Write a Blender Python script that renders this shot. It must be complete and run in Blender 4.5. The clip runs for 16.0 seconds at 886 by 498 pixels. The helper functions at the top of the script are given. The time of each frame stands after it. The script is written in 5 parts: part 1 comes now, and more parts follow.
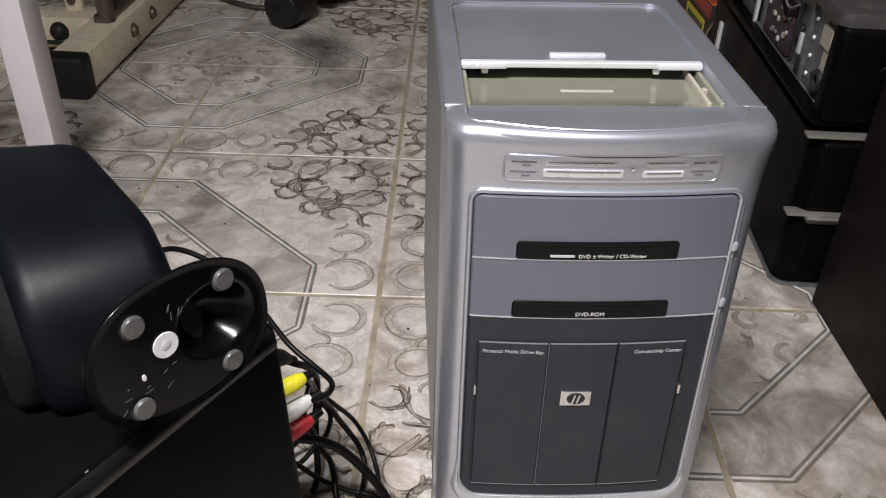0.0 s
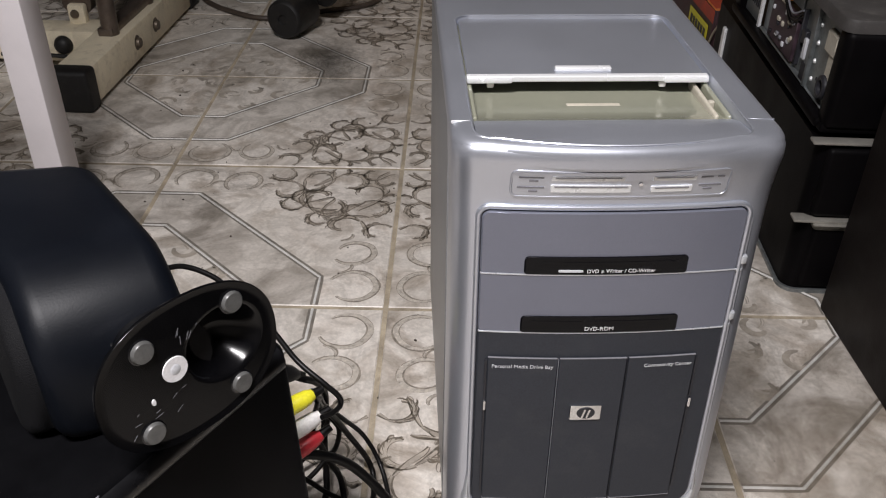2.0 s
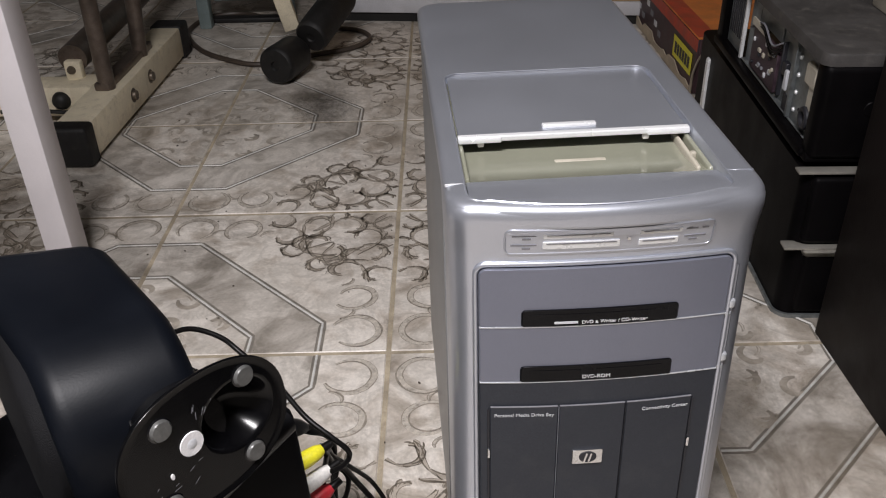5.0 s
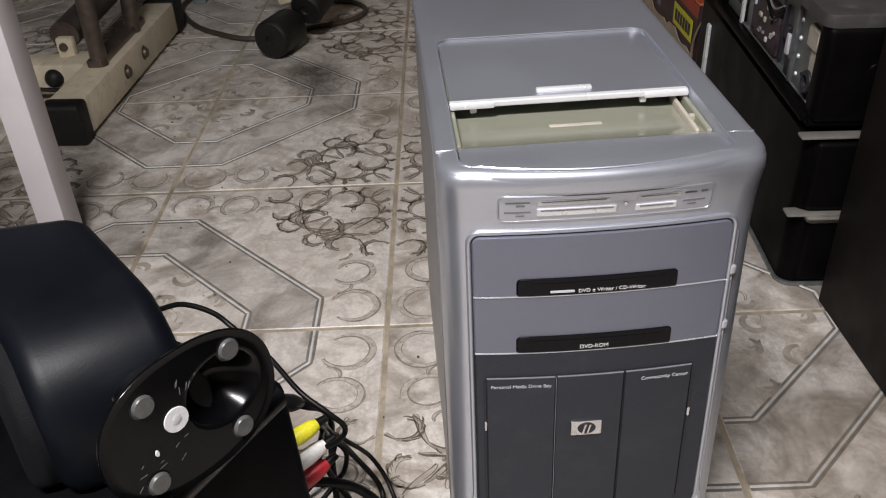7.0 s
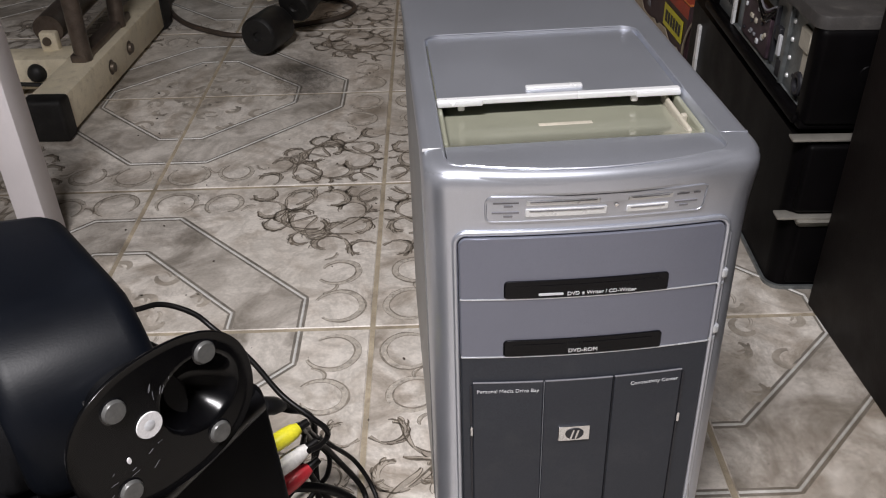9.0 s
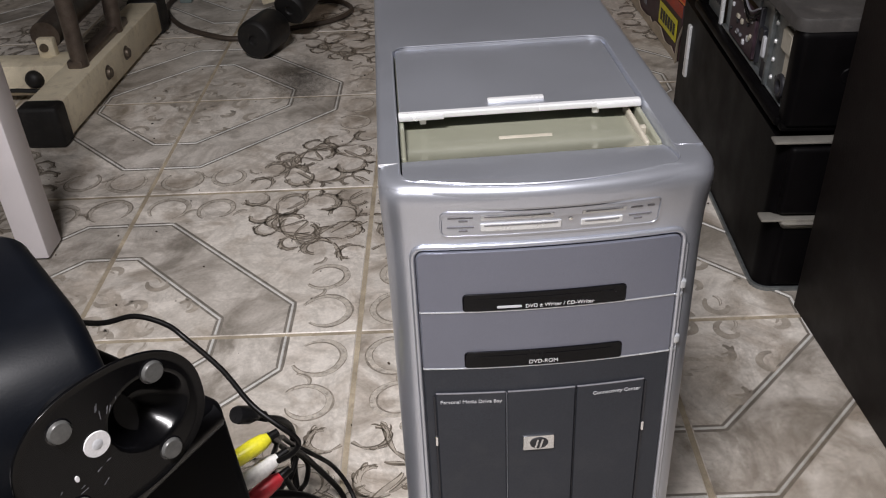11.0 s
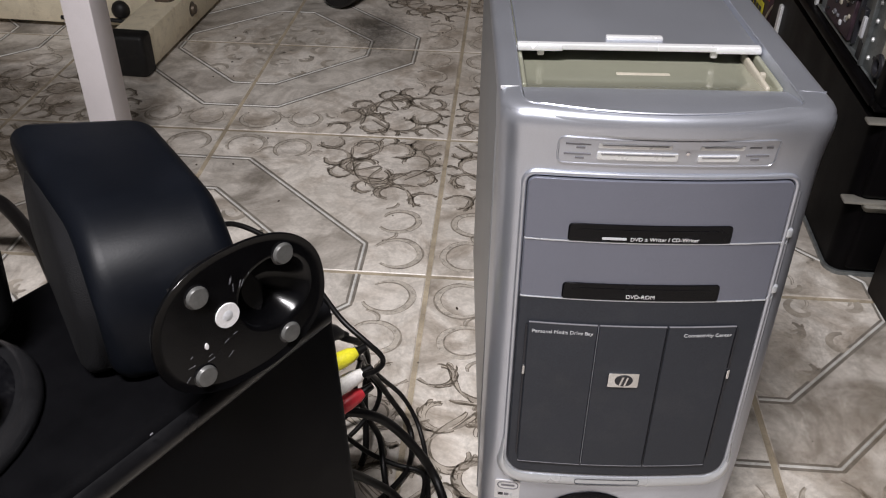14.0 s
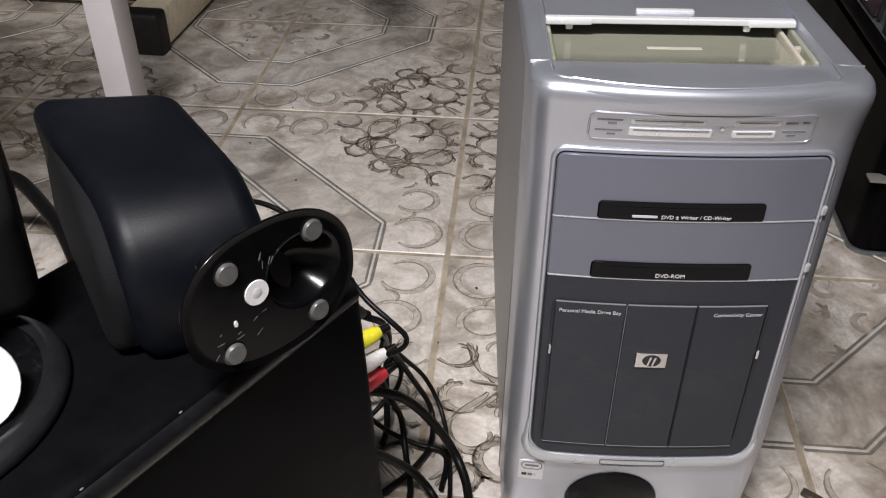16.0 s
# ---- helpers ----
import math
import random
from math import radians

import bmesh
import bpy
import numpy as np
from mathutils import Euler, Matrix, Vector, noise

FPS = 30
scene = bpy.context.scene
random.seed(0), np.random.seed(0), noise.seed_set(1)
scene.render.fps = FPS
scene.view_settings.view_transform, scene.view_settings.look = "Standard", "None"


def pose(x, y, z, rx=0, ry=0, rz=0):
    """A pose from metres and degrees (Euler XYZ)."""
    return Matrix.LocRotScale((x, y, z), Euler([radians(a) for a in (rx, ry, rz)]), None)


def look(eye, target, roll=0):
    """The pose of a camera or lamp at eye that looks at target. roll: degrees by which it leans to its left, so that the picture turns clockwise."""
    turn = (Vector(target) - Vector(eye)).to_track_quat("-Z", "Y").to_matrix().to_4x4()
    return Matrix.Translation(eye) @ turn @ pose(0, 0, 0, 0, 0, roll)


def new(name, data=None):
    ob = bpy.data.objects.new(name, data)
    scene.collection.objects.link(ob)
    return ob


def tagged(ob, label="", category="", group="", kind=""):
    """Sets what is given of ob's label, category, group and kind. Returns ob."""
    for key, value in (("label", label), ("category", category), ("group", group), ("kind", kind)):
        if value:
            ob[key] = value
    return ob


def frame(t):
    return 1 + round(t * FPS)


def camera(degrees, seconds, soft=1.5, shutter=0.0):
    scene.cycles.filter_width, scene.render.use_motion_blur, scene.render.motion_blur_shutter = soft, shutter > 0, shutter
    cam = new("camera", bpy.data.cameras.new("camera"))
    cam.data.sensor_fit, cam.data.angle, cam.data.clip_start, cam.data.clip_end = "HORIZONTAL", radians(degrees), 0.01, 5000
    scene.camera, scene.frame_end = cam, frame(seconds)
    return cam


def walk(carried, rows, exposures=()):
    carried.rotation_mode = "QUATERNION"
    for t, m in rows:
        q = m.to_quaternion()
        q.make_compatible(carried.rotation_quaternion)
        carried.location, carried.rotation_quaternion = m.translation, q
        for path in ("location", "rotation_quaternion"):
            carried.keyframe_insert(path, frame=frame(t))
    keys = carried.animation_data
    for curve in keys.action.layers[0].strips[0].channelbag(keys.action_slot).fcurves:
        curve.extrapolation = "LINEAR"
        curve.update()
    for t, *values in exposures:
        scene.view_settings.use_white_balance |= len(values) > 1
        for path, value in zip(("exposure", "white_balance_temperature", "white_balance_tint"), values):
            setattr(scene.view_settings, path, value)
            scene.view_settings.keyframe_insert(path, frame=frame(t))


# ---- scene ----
cam = camera(54.4, 16.0, soft=1.15)
PATH = [
    (0, (-0.088, -0.406, 0.589), (-0.091, 1.254, -0.526), 1.8),
    (0.5, (-0.086, -0.411, 0.584), (-0.085, 1.235, -0.551), 2.0),
    (1, (-0.081, -0.418, 0.582), (-0.07, 1.221, -0.564), 2.3),
    (1.5, (-0.077, -0.418, 0.587), (-0.065, 1.23, -0.546), 1.4),
    (2, (-0.09, -0.401, 0.594), (-0.104, 1.265, -0.513), 0.9),
    (2.5, (-0.083, -0.398, 0.596), (-0.061, 1.276, -0.497), 1.7),
    (3, (-0.086, -0.395, 0.604), (-0.086, 1.293, -0.469), 0.7),
    (3.5, (-0.088, -0.402, 0.612), (-0.083, 1.288, -0.457), 0.7),
    (3.7, (-0.091, -0.404, 0.619), (-0.097, 1.296, -0.434), 0.1),
    (5.8, (-0.087, -0.407, 0.622), (-0.095, 1.278, -0.455), -1.8),
    (6, (-0.086, -0.406, 0.616), (-0.078, 1.272, -0.471), -1.2),
    (6.5, (-0.081, -0.406, 0.622), (-0.074, 1.285, -0.445), -2.0),
    (7, (-0.083, -0.398, 0.611), (-0.104, 1.269, -0.494), -2.6),
    (7.5, (-0.087, -0.402, 0.599), (-0.11, 1.255, -0.52), -1.0),
    (8, (-0.08, -0.4, 0.609), (-0.088, 1.275, -0.483), -1.7),
    (8.5, (-0.082, -0.388, 0.6), (-0.054, 1.274, -0.512), -0.4),
    (8.7, (-0.083, -0.387, 0.601), (-0.06, 1.277, -0.507), -0.9),
    (10.8, (-0.052, -0.387, 0.624), (-0.085, 1.283, -0.476), -3.3),
    (11, (-0.05, -0.386, 0.615), (-0.074, 1.275, -0.499), -2.7),
    (11.5, (-0.061, -0.395, 0.62), (-0.101, 1.278, -0.475), -2.3),
    (12, (-0.068, -0.394, 0.612), (-0.112, 1.275, -0.489), -1.6),
    (12.5, (-0.07, -0.405, 0.616), (-0.138, 1.272, -0.471), -1.8),
    (13, (-0.084, -0.412, 0.608), (-0.212, 1.252, -0.495), -1.5),
    (13.5, (-0.087, -0.407, 0.598), (-0.203, 1.244, -0.526), -0.2),
    (14, (-0.091, -0.413, 0.592), (-0.201, 1.218, -0.56), 0.9),
    (14.5, (-0.091, -0.41, 0.589), (-0.198, 1.196, -0.599), 0.7),
    (15, (-0.094, -0.409, 0.585), (-0.207, 1.192, -0.609), 0.7),
    (15.5, (-0.101, -0.406, 0.58), (-0.218, 1.189, -0.621), 1.0),
    (16, (-0.101, -0.409, 0.586), (-0.233, 1.195, -0.602), 0.5),
]
walk(cam, [(t, look(eye, target, roll)) for t, eye, target, roll in PATH])

# ---- light ----
world = bpy.data.worlds.new("world")
scene.world = world
world.use_nodes = True
world.node_tree.nodes["Background"].inputs[0].default_value = (0.75, 0.82, 1.0, 1)
world.node_tree.nodes["Background"].inputs[1].default_value = 0.02

LAMP = (-0.31, -0.60, 1.55)
lamp_data = bpy.data.lights.new("ceiling_light_glow", "AREA")
lamp_data.shape, lamp_data.size, lamp_data.size_y = "RECTANGLE", 0.45, 0.12
lamp_data.energy, lamp_data.color = 37, (1.0, 0.965, 0.985)
new("ceiling_light_glow", lamp_data).matrix_world = pose(*LAMP, 0, 0, 0)


# ---- materials ----
def nodes_of(name):
    m = bpy.data.materials.new(name)
    m.use_nodes = True
    nt = m.node_tree
    return m, nt, nt.nodes["Principled BSDF"]


def link(nt, a, b):
    nt.links.new(a, b)


def noise_node(nt, scale, detail=4.0, rough=0.55, coord="Object", stretch=None, distortion=0.0):
    tc = nt.nodes.new("ShaderNodeTexCoord")
    tex = nt.nodes.new("ShaderNodeTexNoise")
    tex.inputs["Scale"].default_value = scale
    tex.inputs["Detail"].default_value = detail
    tex.inputs["Roughness"].default_value = rough
    tex.inputs["Distortion"].default_value = distortion
    if stretch:
        mp = nt.nodes.new("ShaderNodeMapping")
        mp.inputs["Scale"].default_value = stretch
        link(nt, tc.outputs[coord], mp.inputs[0])
        link(nt, mp.outputs[0], tex.inputs["Vector"])
    else:
        link(nt, tc.outputs[coord], tex.inputs["Vector"])
    return tex


def ramp(nt, src, stops):
    r = nt.nodes.new("ShaderNodeValToRGB")
    while len(r.color_ramp.elements) < len(stops):
        r.color_ramp.elements.new(0.5)
    for e, (p, c) in zip(r.color_ramp.elements, stops):
        e.position, e.color = p, (*c, 1) if len(c) == 3 else c
    link(nt, src, r.inputs[0])
    return r


def mix(nt, fac, a, b, mode="MIX"):
    n = nt.nodes.new("ShaderNodeMix")
    n.data_type, n.blend_type = "RGBA", mode
    for sock, v in ((n.inputs[0], fac), (n.inputs[6], a), (n.inputs[7], b)):
        if hasattr(v, "is_linked"):
            link(nt, v, sock)
        elif isinstance(v, (int, float)):
            sock.default_value = v
        else:
            sock.default_value = (*v, 1)
    return n.outputs[2]


def surface(name, color, rough=0.5, metal=0.0, vary=0.25, scale=30.0, grain=400.0, bump=0.15, dust=0.0, dust_color=(0.35, 0.33, 0.3), coat=0.0, spec=0.5):
    """A worn surface: colour wanders at two scales, with fine relief and some dust."""
    m, nt, b = nodes_of(name)
    big, fine = noise_node(nt, scale, 5), noise_node(nt, grain, 3)
    lo, hi = [c * (1 - vary) for c in color], [min(1, c * (1 + vary)) for c in color]
    col = ramp(nt, big.outputs["Fac"], [(0.3, lo), (0.7, hi)]).outputs[0]
    g = ramp(nt, fine.outputs["Fac"], [(0.3, (0.82,) * 3), (0.7, (1.12,) * 3)]).outputs[0]
    col = mix(nt, 0.6, col, g, "MULTIPLY")
    if dust:
        d = noise_node(nt, scale * 2.3, 8, 0.7)
        f = ramp(nt, d.outputs["Fac"], [(0.52, (0, 0, 0)), (0.75, (dust,) * 3)]).outputs[0]
        col = mix(nt, f, col, dust_color)
    link(nt, col, b.inputs["Base Color"])
    rr = ramp(nt, big.outputs["Fac"], [(0.3, (rough * 0.85,) * 3), (0.7, (min(1, rough * 1.15),) * 3)]).outputs[0]
    link(nt, rr, b.inputs["Roughness"])
    b.inputs["Metallic"].default_value = metal
    b.inputs["Specular IOR Level"].default_value = spec
    b.inputs["Coat Weight"].default_value = coat
    if bump:
        bp = nt.nodes.new("ShaderNodeBump")
        bp.inputs["Strength"].default_value, bp.inputs["Distance"].default_value = bump, 0.0006
        link(nt, fine.outputs["Fac"], bp.inputs["Height"])
        link(nt, bp.outputs[0], b.inputs["Normal"])
    return m


SILVER = surface("silver_paint", (0.558, 0.582, 0.648), 0.33, 0.75, 0.04, 9, 2500, 0.012, 0.05)
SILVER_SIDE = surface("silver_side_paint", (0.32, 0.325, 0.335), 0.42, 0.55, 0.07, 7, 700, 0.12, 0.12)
BAY = surface("blue_grey_bay_paint", (0.205, 0.215, 0.268), 0.36, 0.45, 0.05, 14, 2500, 0.012, 0.03)
DOOR = surface("graphite_door_paint", (0.041, 0.045, 0.056), 0.42, 0.35, 0.08, 14, 900, 0.03, 0.04, spec=0.35)
BRIGHT = surface("bright_silver", (0.86, 0.87, 0.88), 0.28, 0.25, 0.04, 20, 2500, 0.01)
LIP = surface("bright_lip_paint", (0.62, 0.64, 0.67), 0.28, 0.5, 0.04, 12, 2500, 0.01, 0.04)
CHROME = surface("chrome", (0.85, 0.86, 0.88), 0.12, 1.0, 0.03, 20, 600, 0.03)
FOOT_BLACK = surface("scuffed_gloss_black", (0.0025, 0.0025, 0.003), 0.17, 0.0, 0.2, 90, 500, 0.0, 0.10, (0.010, 0.010, 0.011), spec=0.22)
GLOSS_BLACK = surface("gloss_black", (0.004, 0.004, 0.005), 0.20, 0.0, 0.2, 110, 500, 0.04, 0.35, (0.035, 0.035, 0.036))
SUB_BLACK = surface("black_vinyl", (0.0032, 0.0032, 0.0038), 0.45, 0.0, 0.2, 40, 900, 0.15, 0.05, (0.008, 0.008, 0.009), spec=0.04)
EDGE_BLACK = surface("edge_trim_black", (0.006, 0.006, 0.007), 0.30, 0.0, 0.2, 60, 900, 0.05, 0.2, (0.02, 0.02, 0.02), spec=0.35)
SATIN_BLACK = surface("satin_black", (0.006, 0.006, 0.007), 0.35, 0.0, 0.25, 25, 700, 0.15, 0.25, (0.05, 0.048, 0.045))
NAVY = surface("navy_satin", (0.0028, 0.0038, 0.0064), 0.46, 0.0, 0.2, 18, 900, 0.08, 0.12, (0.011, 0.013, 0.016), spec=0.20)
GRILLE = surface("grille_cloth", (0.006, 0.006, 0.007), 0.85, 0.0, 0.3, 20, 1400, 0.7, 0.25, (0.022, 0.022, 0.024), spec=0.2)
RUBBER = surface("rubber_black", (0.008, 0.0075, 0.0075), 0.6, 0.0, 0.3, 30, 500, 0.3, 0.25, (0.08, 0.07, 0.06))
SLOT_BLACK = surface("slot_black", (0.0035, 0.0035, 0.0045), 0.25, 0.0, 0.2, 60, 500, 0.0, spec=0.2)
RIM_GREY = surface("gloss_dark_rim", (0.010, 0.010, 0.011), 0.22, 0.0, 0.15, 60, 500, 0.02, spec=0.9)
PAD = surface("translucent_pad", (0.095, 0.095, 0.092), 0.35, 0.0, 0.25, 200, 900, 0.2)
WHITE_LABEL = surface("white_label", (0.78, 0.77, 0.78), 0.6, 0.0, 0.05, 60, 900, 0.05)
GREY_PRINT = surface("grey_print", (0.20, 0.20, 0.22), 0.6, 0.0, 0.1, 60, 900, 0.05)
LIGHT_PRINT = surface("light_print", (0.62, 0.63, 0.66), 0.5, 0.0, 0.05, 60, 900, 0.0)
DARK_PRINT = surface("dark_print", (0.02, 0.02, 0.025), 0.5, 0.0, 0.1, 60, 900, 0.0)
TRAY = surface("beige_tray_plastic", (0.275, 0.278, 0.215), 0.10, 0.0, 0.05, 25, 2500, 0.0, 0.0, coat=0.4, spec=0.7)
WHITE_LEG = surface("white_lacquer", (0.74, 0.70, 0.72), 0.45, 0.0, 0.05, 12, 1500, 0.03, 0.06)
CREAM = surface("cream_paint", (0.78, 0.70, 0.53), 0.45, 0.0, 0.10, 22, 500, 0.15, 0.4, (0.20, 0.13, 0.07))
RUST_STEEL = surface("dirty_steel", (0.16, 0.13, 0.11), 0.35, 0.7, 0.3, 40, 600, 0.2, 0.5, (0.10, 0.06, 0.04))
BOLT = surface("bolt_steel", (0.16, 0.13, 0.10), 0.45, 0.6, 0.3, 90, 600, 0.2)
GALV = surface("galvanised_steel", (0.25, 0.27, 0.275), 0.42, 0.7, 0.25, 60, 600, 0.1, 0.5, (0.09, 0.08, 0.07))
CASE_TOP = surface("dusty_black_lid", (0.055, 0.051, 0.049), 0.6, 0.0, 0.2, 25, 600, 0.3, 0.5, (0.15, 0.14, 0.125))
CASE_BLACK = surface("black_case", (0.003, 0.0026, 0.003), 0.45, 0.0, 0.3, 20, 700, 0.1, 0.15, (0.010, 0.009, 0.009), spec=0.06)
CABINET = surface("dark_brown_panel", (0.0098, 0.0068, 0.0064), 0.55, 0.0, 0.25, 20, 400, 0.3, 0.2, (0.022, 0.018, 0.016), spec=0.16)
PCB = surface("dark_board", (0.05, 0.03, 0.04), 0.5, 0.0, 0.5, 120, 600, 0.3)
BEIGE_PART = surface("beige_plastic", (0.50, 0.46, 0.38), 0.5, 0.0, 0.1, 30, 500, 0.1, 0.2)
BOX_DARK = surface("dark_printed_card", (0.05, 0.025, 0.03), 0.5, 0.0, 0.4, 40, 500, 0.1)
BOX_RED = surface("red_printed_card", (0.42, 0.06, 0.03), 0.5, 0.0, 0.3, 30, 500, 0.1)
BOX_ORANGE = surface("orange_printed_card", (0.62, 0.20, 0.05), 0.5, 0.0, 0.2, 30, 500, 0.1)
CARD = surface("bare_cardboard", (0.45, 0.38, 0.29), 0.8, 0.0, 0.15, 30, 500, 0.2)
YELLOW = surface("yellow_plastic", (0.72, 0.66, 0.03), 0.4, 0.0, 0.08, 60, 500, 0.05)
RED = surface("red_plastic", (0.62, 0.035, 0.05), 0.4, 0.0, 0.08, 60, 500, 0.05)
WHITE_PLASTIC = surface("white_plastic", (0.80, 0.78, 0.76), 0.4, 0.0, 0.05, 60, 500, 0.05)
CABLE = surface("cable_black", (0.0045, 0.004, 0.004), 0.42, 0.0, 0.2, 60, 500, 0.05, spec=0.25)
DULL_TRIM = surface("dull_metal_trim", (0.36, 0.345, 0.31), 0.35, 0.5, 0.15, 60, 900, 0.05, 0.3, (0.15, 0.14, 0.12))
CABLE_BROWN = surface("cable_brown", (0.06, 0.045, 0.035), 0.5, 0.0, 0.2, 60, 500, 0.05)
SKIRT = surface("pale_ledge", (0.60, 0.60, 0.63), 0.4, 0.0, 0.08, 20, 400, 0.1, 0.2)
TAN = surface("tan_wood", (0.40, 0.27, 0.14), 0.5, 0.0, 0.2, 20, 300, 0.2)
TEAL = surface("grey_teal_paint", (0.20, 0.25, 0.25), 0.5, 0.0, 0.2, 20, 300, 0.2)
PLASTER = surface("wall_plaster", (0.27, 0.255, 0.235), 0.85, 0.0, 0.06, 4, 120, 0.3)
CEIL = surface("ceiling_plaster", (0.45, 0.44, 0.42), 0.85, 0.0, 0.05, 4, 120, 0.3)
GROUT = surface("grout", (0.40, 0.34, 0.25), 0.9, 0.0, 0.3, 25, 500, 0.5, 0.6, (0.14, 0.11, 0.08))


def marble(name="marbled_tile_glaze", grey=False):
    """Glazed ceramic: off-white with soft brown-grey clouds and veins; each tile its own."""
    m, nt, b = nodes_of(name)
    tc = nt.nodes.new("ShaderNodeTexCoord")
    info = nt.nodes.new("ShaderNodeObjectInfo")
    shift = nt.nodes.new("ShaderNodeVectorMath")
    shift.operation = "MULTIPLY_ADD"
    link(nt, info.outputs["Random"], shift.inputs[0])
    shift.inputs[1].default_value = (37, 53, 11)
    link(nt, tc.outputs["Object"], shift.inputs[2])

    def tex(scale, detail, rough, dist):
        t = nt.nodes.new("ShaderNodeTexNoise")
        for k, v in (("Scale", scale), ("Detail", detail), ("Roughness", rough), ("Distortion", dist)):
            t.inputs[k].default_value = v
        link(nt, shift.outputs[0], t.inputs["Vector"])
        return t.outputs["Fac"]

    cloud, vein, fine, dirt = tex(11, 7, 0.62, 0.7), tex(13, 6, 0.65, 0.9), tex(260, 3, 0.6, 0), tex(5, 7, 0.7, 0.4)
    col = ramp(nt, cloud, [(0.30, (0.27, 0.228, 0.180)), (0.42, (0.55, 0.49, 0.425)), (0.53, (0.80, 0.75, 0.685)), (0.63, (0.74, 0.685, 0.62)), (0.78, (0.52, 0.46, 0.395))]).outputs[0]
    if grey:
        col = ramp(nt, cloud, [(0.36, (0.27, 0.245, 0.21)), (0.46, (0.47, 0.43, 0.385)), (0.54, (0.66, 0.615, 0.56)), (0.72, (0.76, 0.71, 0.65))]).outputs[0]
    v = ramp(nt, vein, [(0.42, (0, 0, 0)), (0.5, (0.30, 0.30, 0.30)), (0.58, (0, 0, 0))]).outputs[0]
    col = mix(nt, v, col, (0.24, 0.215, 0.18))
    d = ramp(nt, dirt, [(0.50, (0, 0, 0)), (0.80, (0.45, 0.45, 0.45))]).outputs[0]
    col = mix(nt, d, col, (0.20, 0.18, 0.15))
    geo = nt.nodes.new("ShaderNodeNewGeometry")
    wide = nt.nodes.new("ShaderNodeTexNoise")
    wide.inputs["Scale"].default_value, wide.inputs["Detail"].default_value, wide.inputs["Roughness"].default_value = 2.2, 7, 0.62
    link(nt, geo.outputs["Position"], wide.inputs["Vector"])
    w = ramp(nt, wide.outputs["Fac"], [(0.48, (0, 0, 0)), (0.75, (0.6, 0.6, 0.6))]).outputs[0]
    col = mix(nt, w, col, (0.195, 0.16, 0.12))
    g = ramp(nt, fine, [(0.3, (0.85,) * 3), (0.7, (1.1,) * 3)]).outputs[0]
    col = mix(nt, 0.7, col, g, "MULTIPLY")
    link(nt, col, b.inputs["Base Color"])
    link(nt, ramp(nt, dirt, [(0.3, (0.30,) * 3), (0.75, (0.55,) * 3)]).outputs[0], b.inputs["Roughness"])
    bp = nt.nodes.new("ShaderNodeBump")
    bp.inputs["Strength"].default_value, bp.inputs["Distance"].default_value = 0.35, 0.0015
    link(nt, vein, bp.inputs["Height"])
    link(nt, bp.outputs[0], b.inputs["Normal"])
    return m


MARBLE = marble()
MARBLE_GREY = marble("greyish_marbled_band_glaze", True)
SCROLL = surface("scroll_glaze", (0.155, 0.130, 0.102), 0.4, 0.0, 0.45, 60, 500, 0.1, 0.5, (0.40, 0.38, 0.34))
SCROLL_SOFT = surface("scroll_shade_glaze", (0.40, 0.355, 0.30), 0.4, 0.0, 0.35, 50, 500, 0.1, 0.4, (0.45, 0.43, 0.39))
CRESCENT = surface("crescent_glaze", (0.50, 0.455, 0.395), 0.3, 0.0, 0.30, 160, 700, 0.35, 0.6, (0.70, 0.67, 0.62))
THIN_INK = surface("crescent_line_glaze", (0.27, 0.235, 0.195), 0.4, 0.0, 0.4, 110, 500, 0.1, 0.6, (0.50, 0.47, 0.42))
LINE_LIGHT = surface("relief_line_light", (0.66, 0.65, 0.62), 0.3, 0.0, 0.12, 50, 500, 0.05, 0.3)
LINE_DARK = surface("relief_line_dark", (0.20, 0.18, 0.155), 0.4, 0.0, 0.3, 50, 500, 0.05, 0.4)


# ---- mesh helpers ----
def part(name, bm, material, parent=None, label="", smooth=True, m=None):
    bmesh.ops.recalc_face_normals(bm, faces=bm.faces)
    me = bpy.data.meshes.new(name)
    bm.to_mesh(me)
    bm.free()
    for mat in material if isinstance(material, (list, tuple)) else [material]:
        me.materials.append(mat)
    if smooth:
        me.shade_smooth()
        me.set_sharp_from_angle(angle=radians(38))
    ob = new(name, me)
    if parent:
        ob.parent = parent
    if m:
        ob.matrix_basis = m
    if label:
        ob["label"] = label
    return ob


def thing(name, m, label, category, group=""):
    e = new(name)
    e.empty_display_size = 0.02
    e.matrix_basis = m
    return tagged(e, label, category, group)


def block(x0, x1, y0, y1, z0, z1, bevel=0.0, seg=3, m=None, bm=None):
    bm = bm or bmesh.new()
    mm = Matrix.Translation(((x0 + x1) / 2, (y0 + y1) / 2, (z0 + z1) / 2)) @ Matrix.Diagonal((x1 - x0, y1 - y0, z1 - z0, 1))
    got = bmesh.ops.create_cube(bm, size=1, matrix=mm)["verts"]
    if bevel:
        edges = list({e for v in got for e in v.link_edges})
        got = bmesh.ops.bevel(bm, geom=edges, offset=bevel, segments=seg, profile=0.5, affect="EDGES")["verts"]
        got = [v for v in bm.verts] if len(bm.verts) == len(got) else got
    if m:
        bmesh.ops.transform(bm, matrix=m, verts=list({v for v in got}))
    return bm


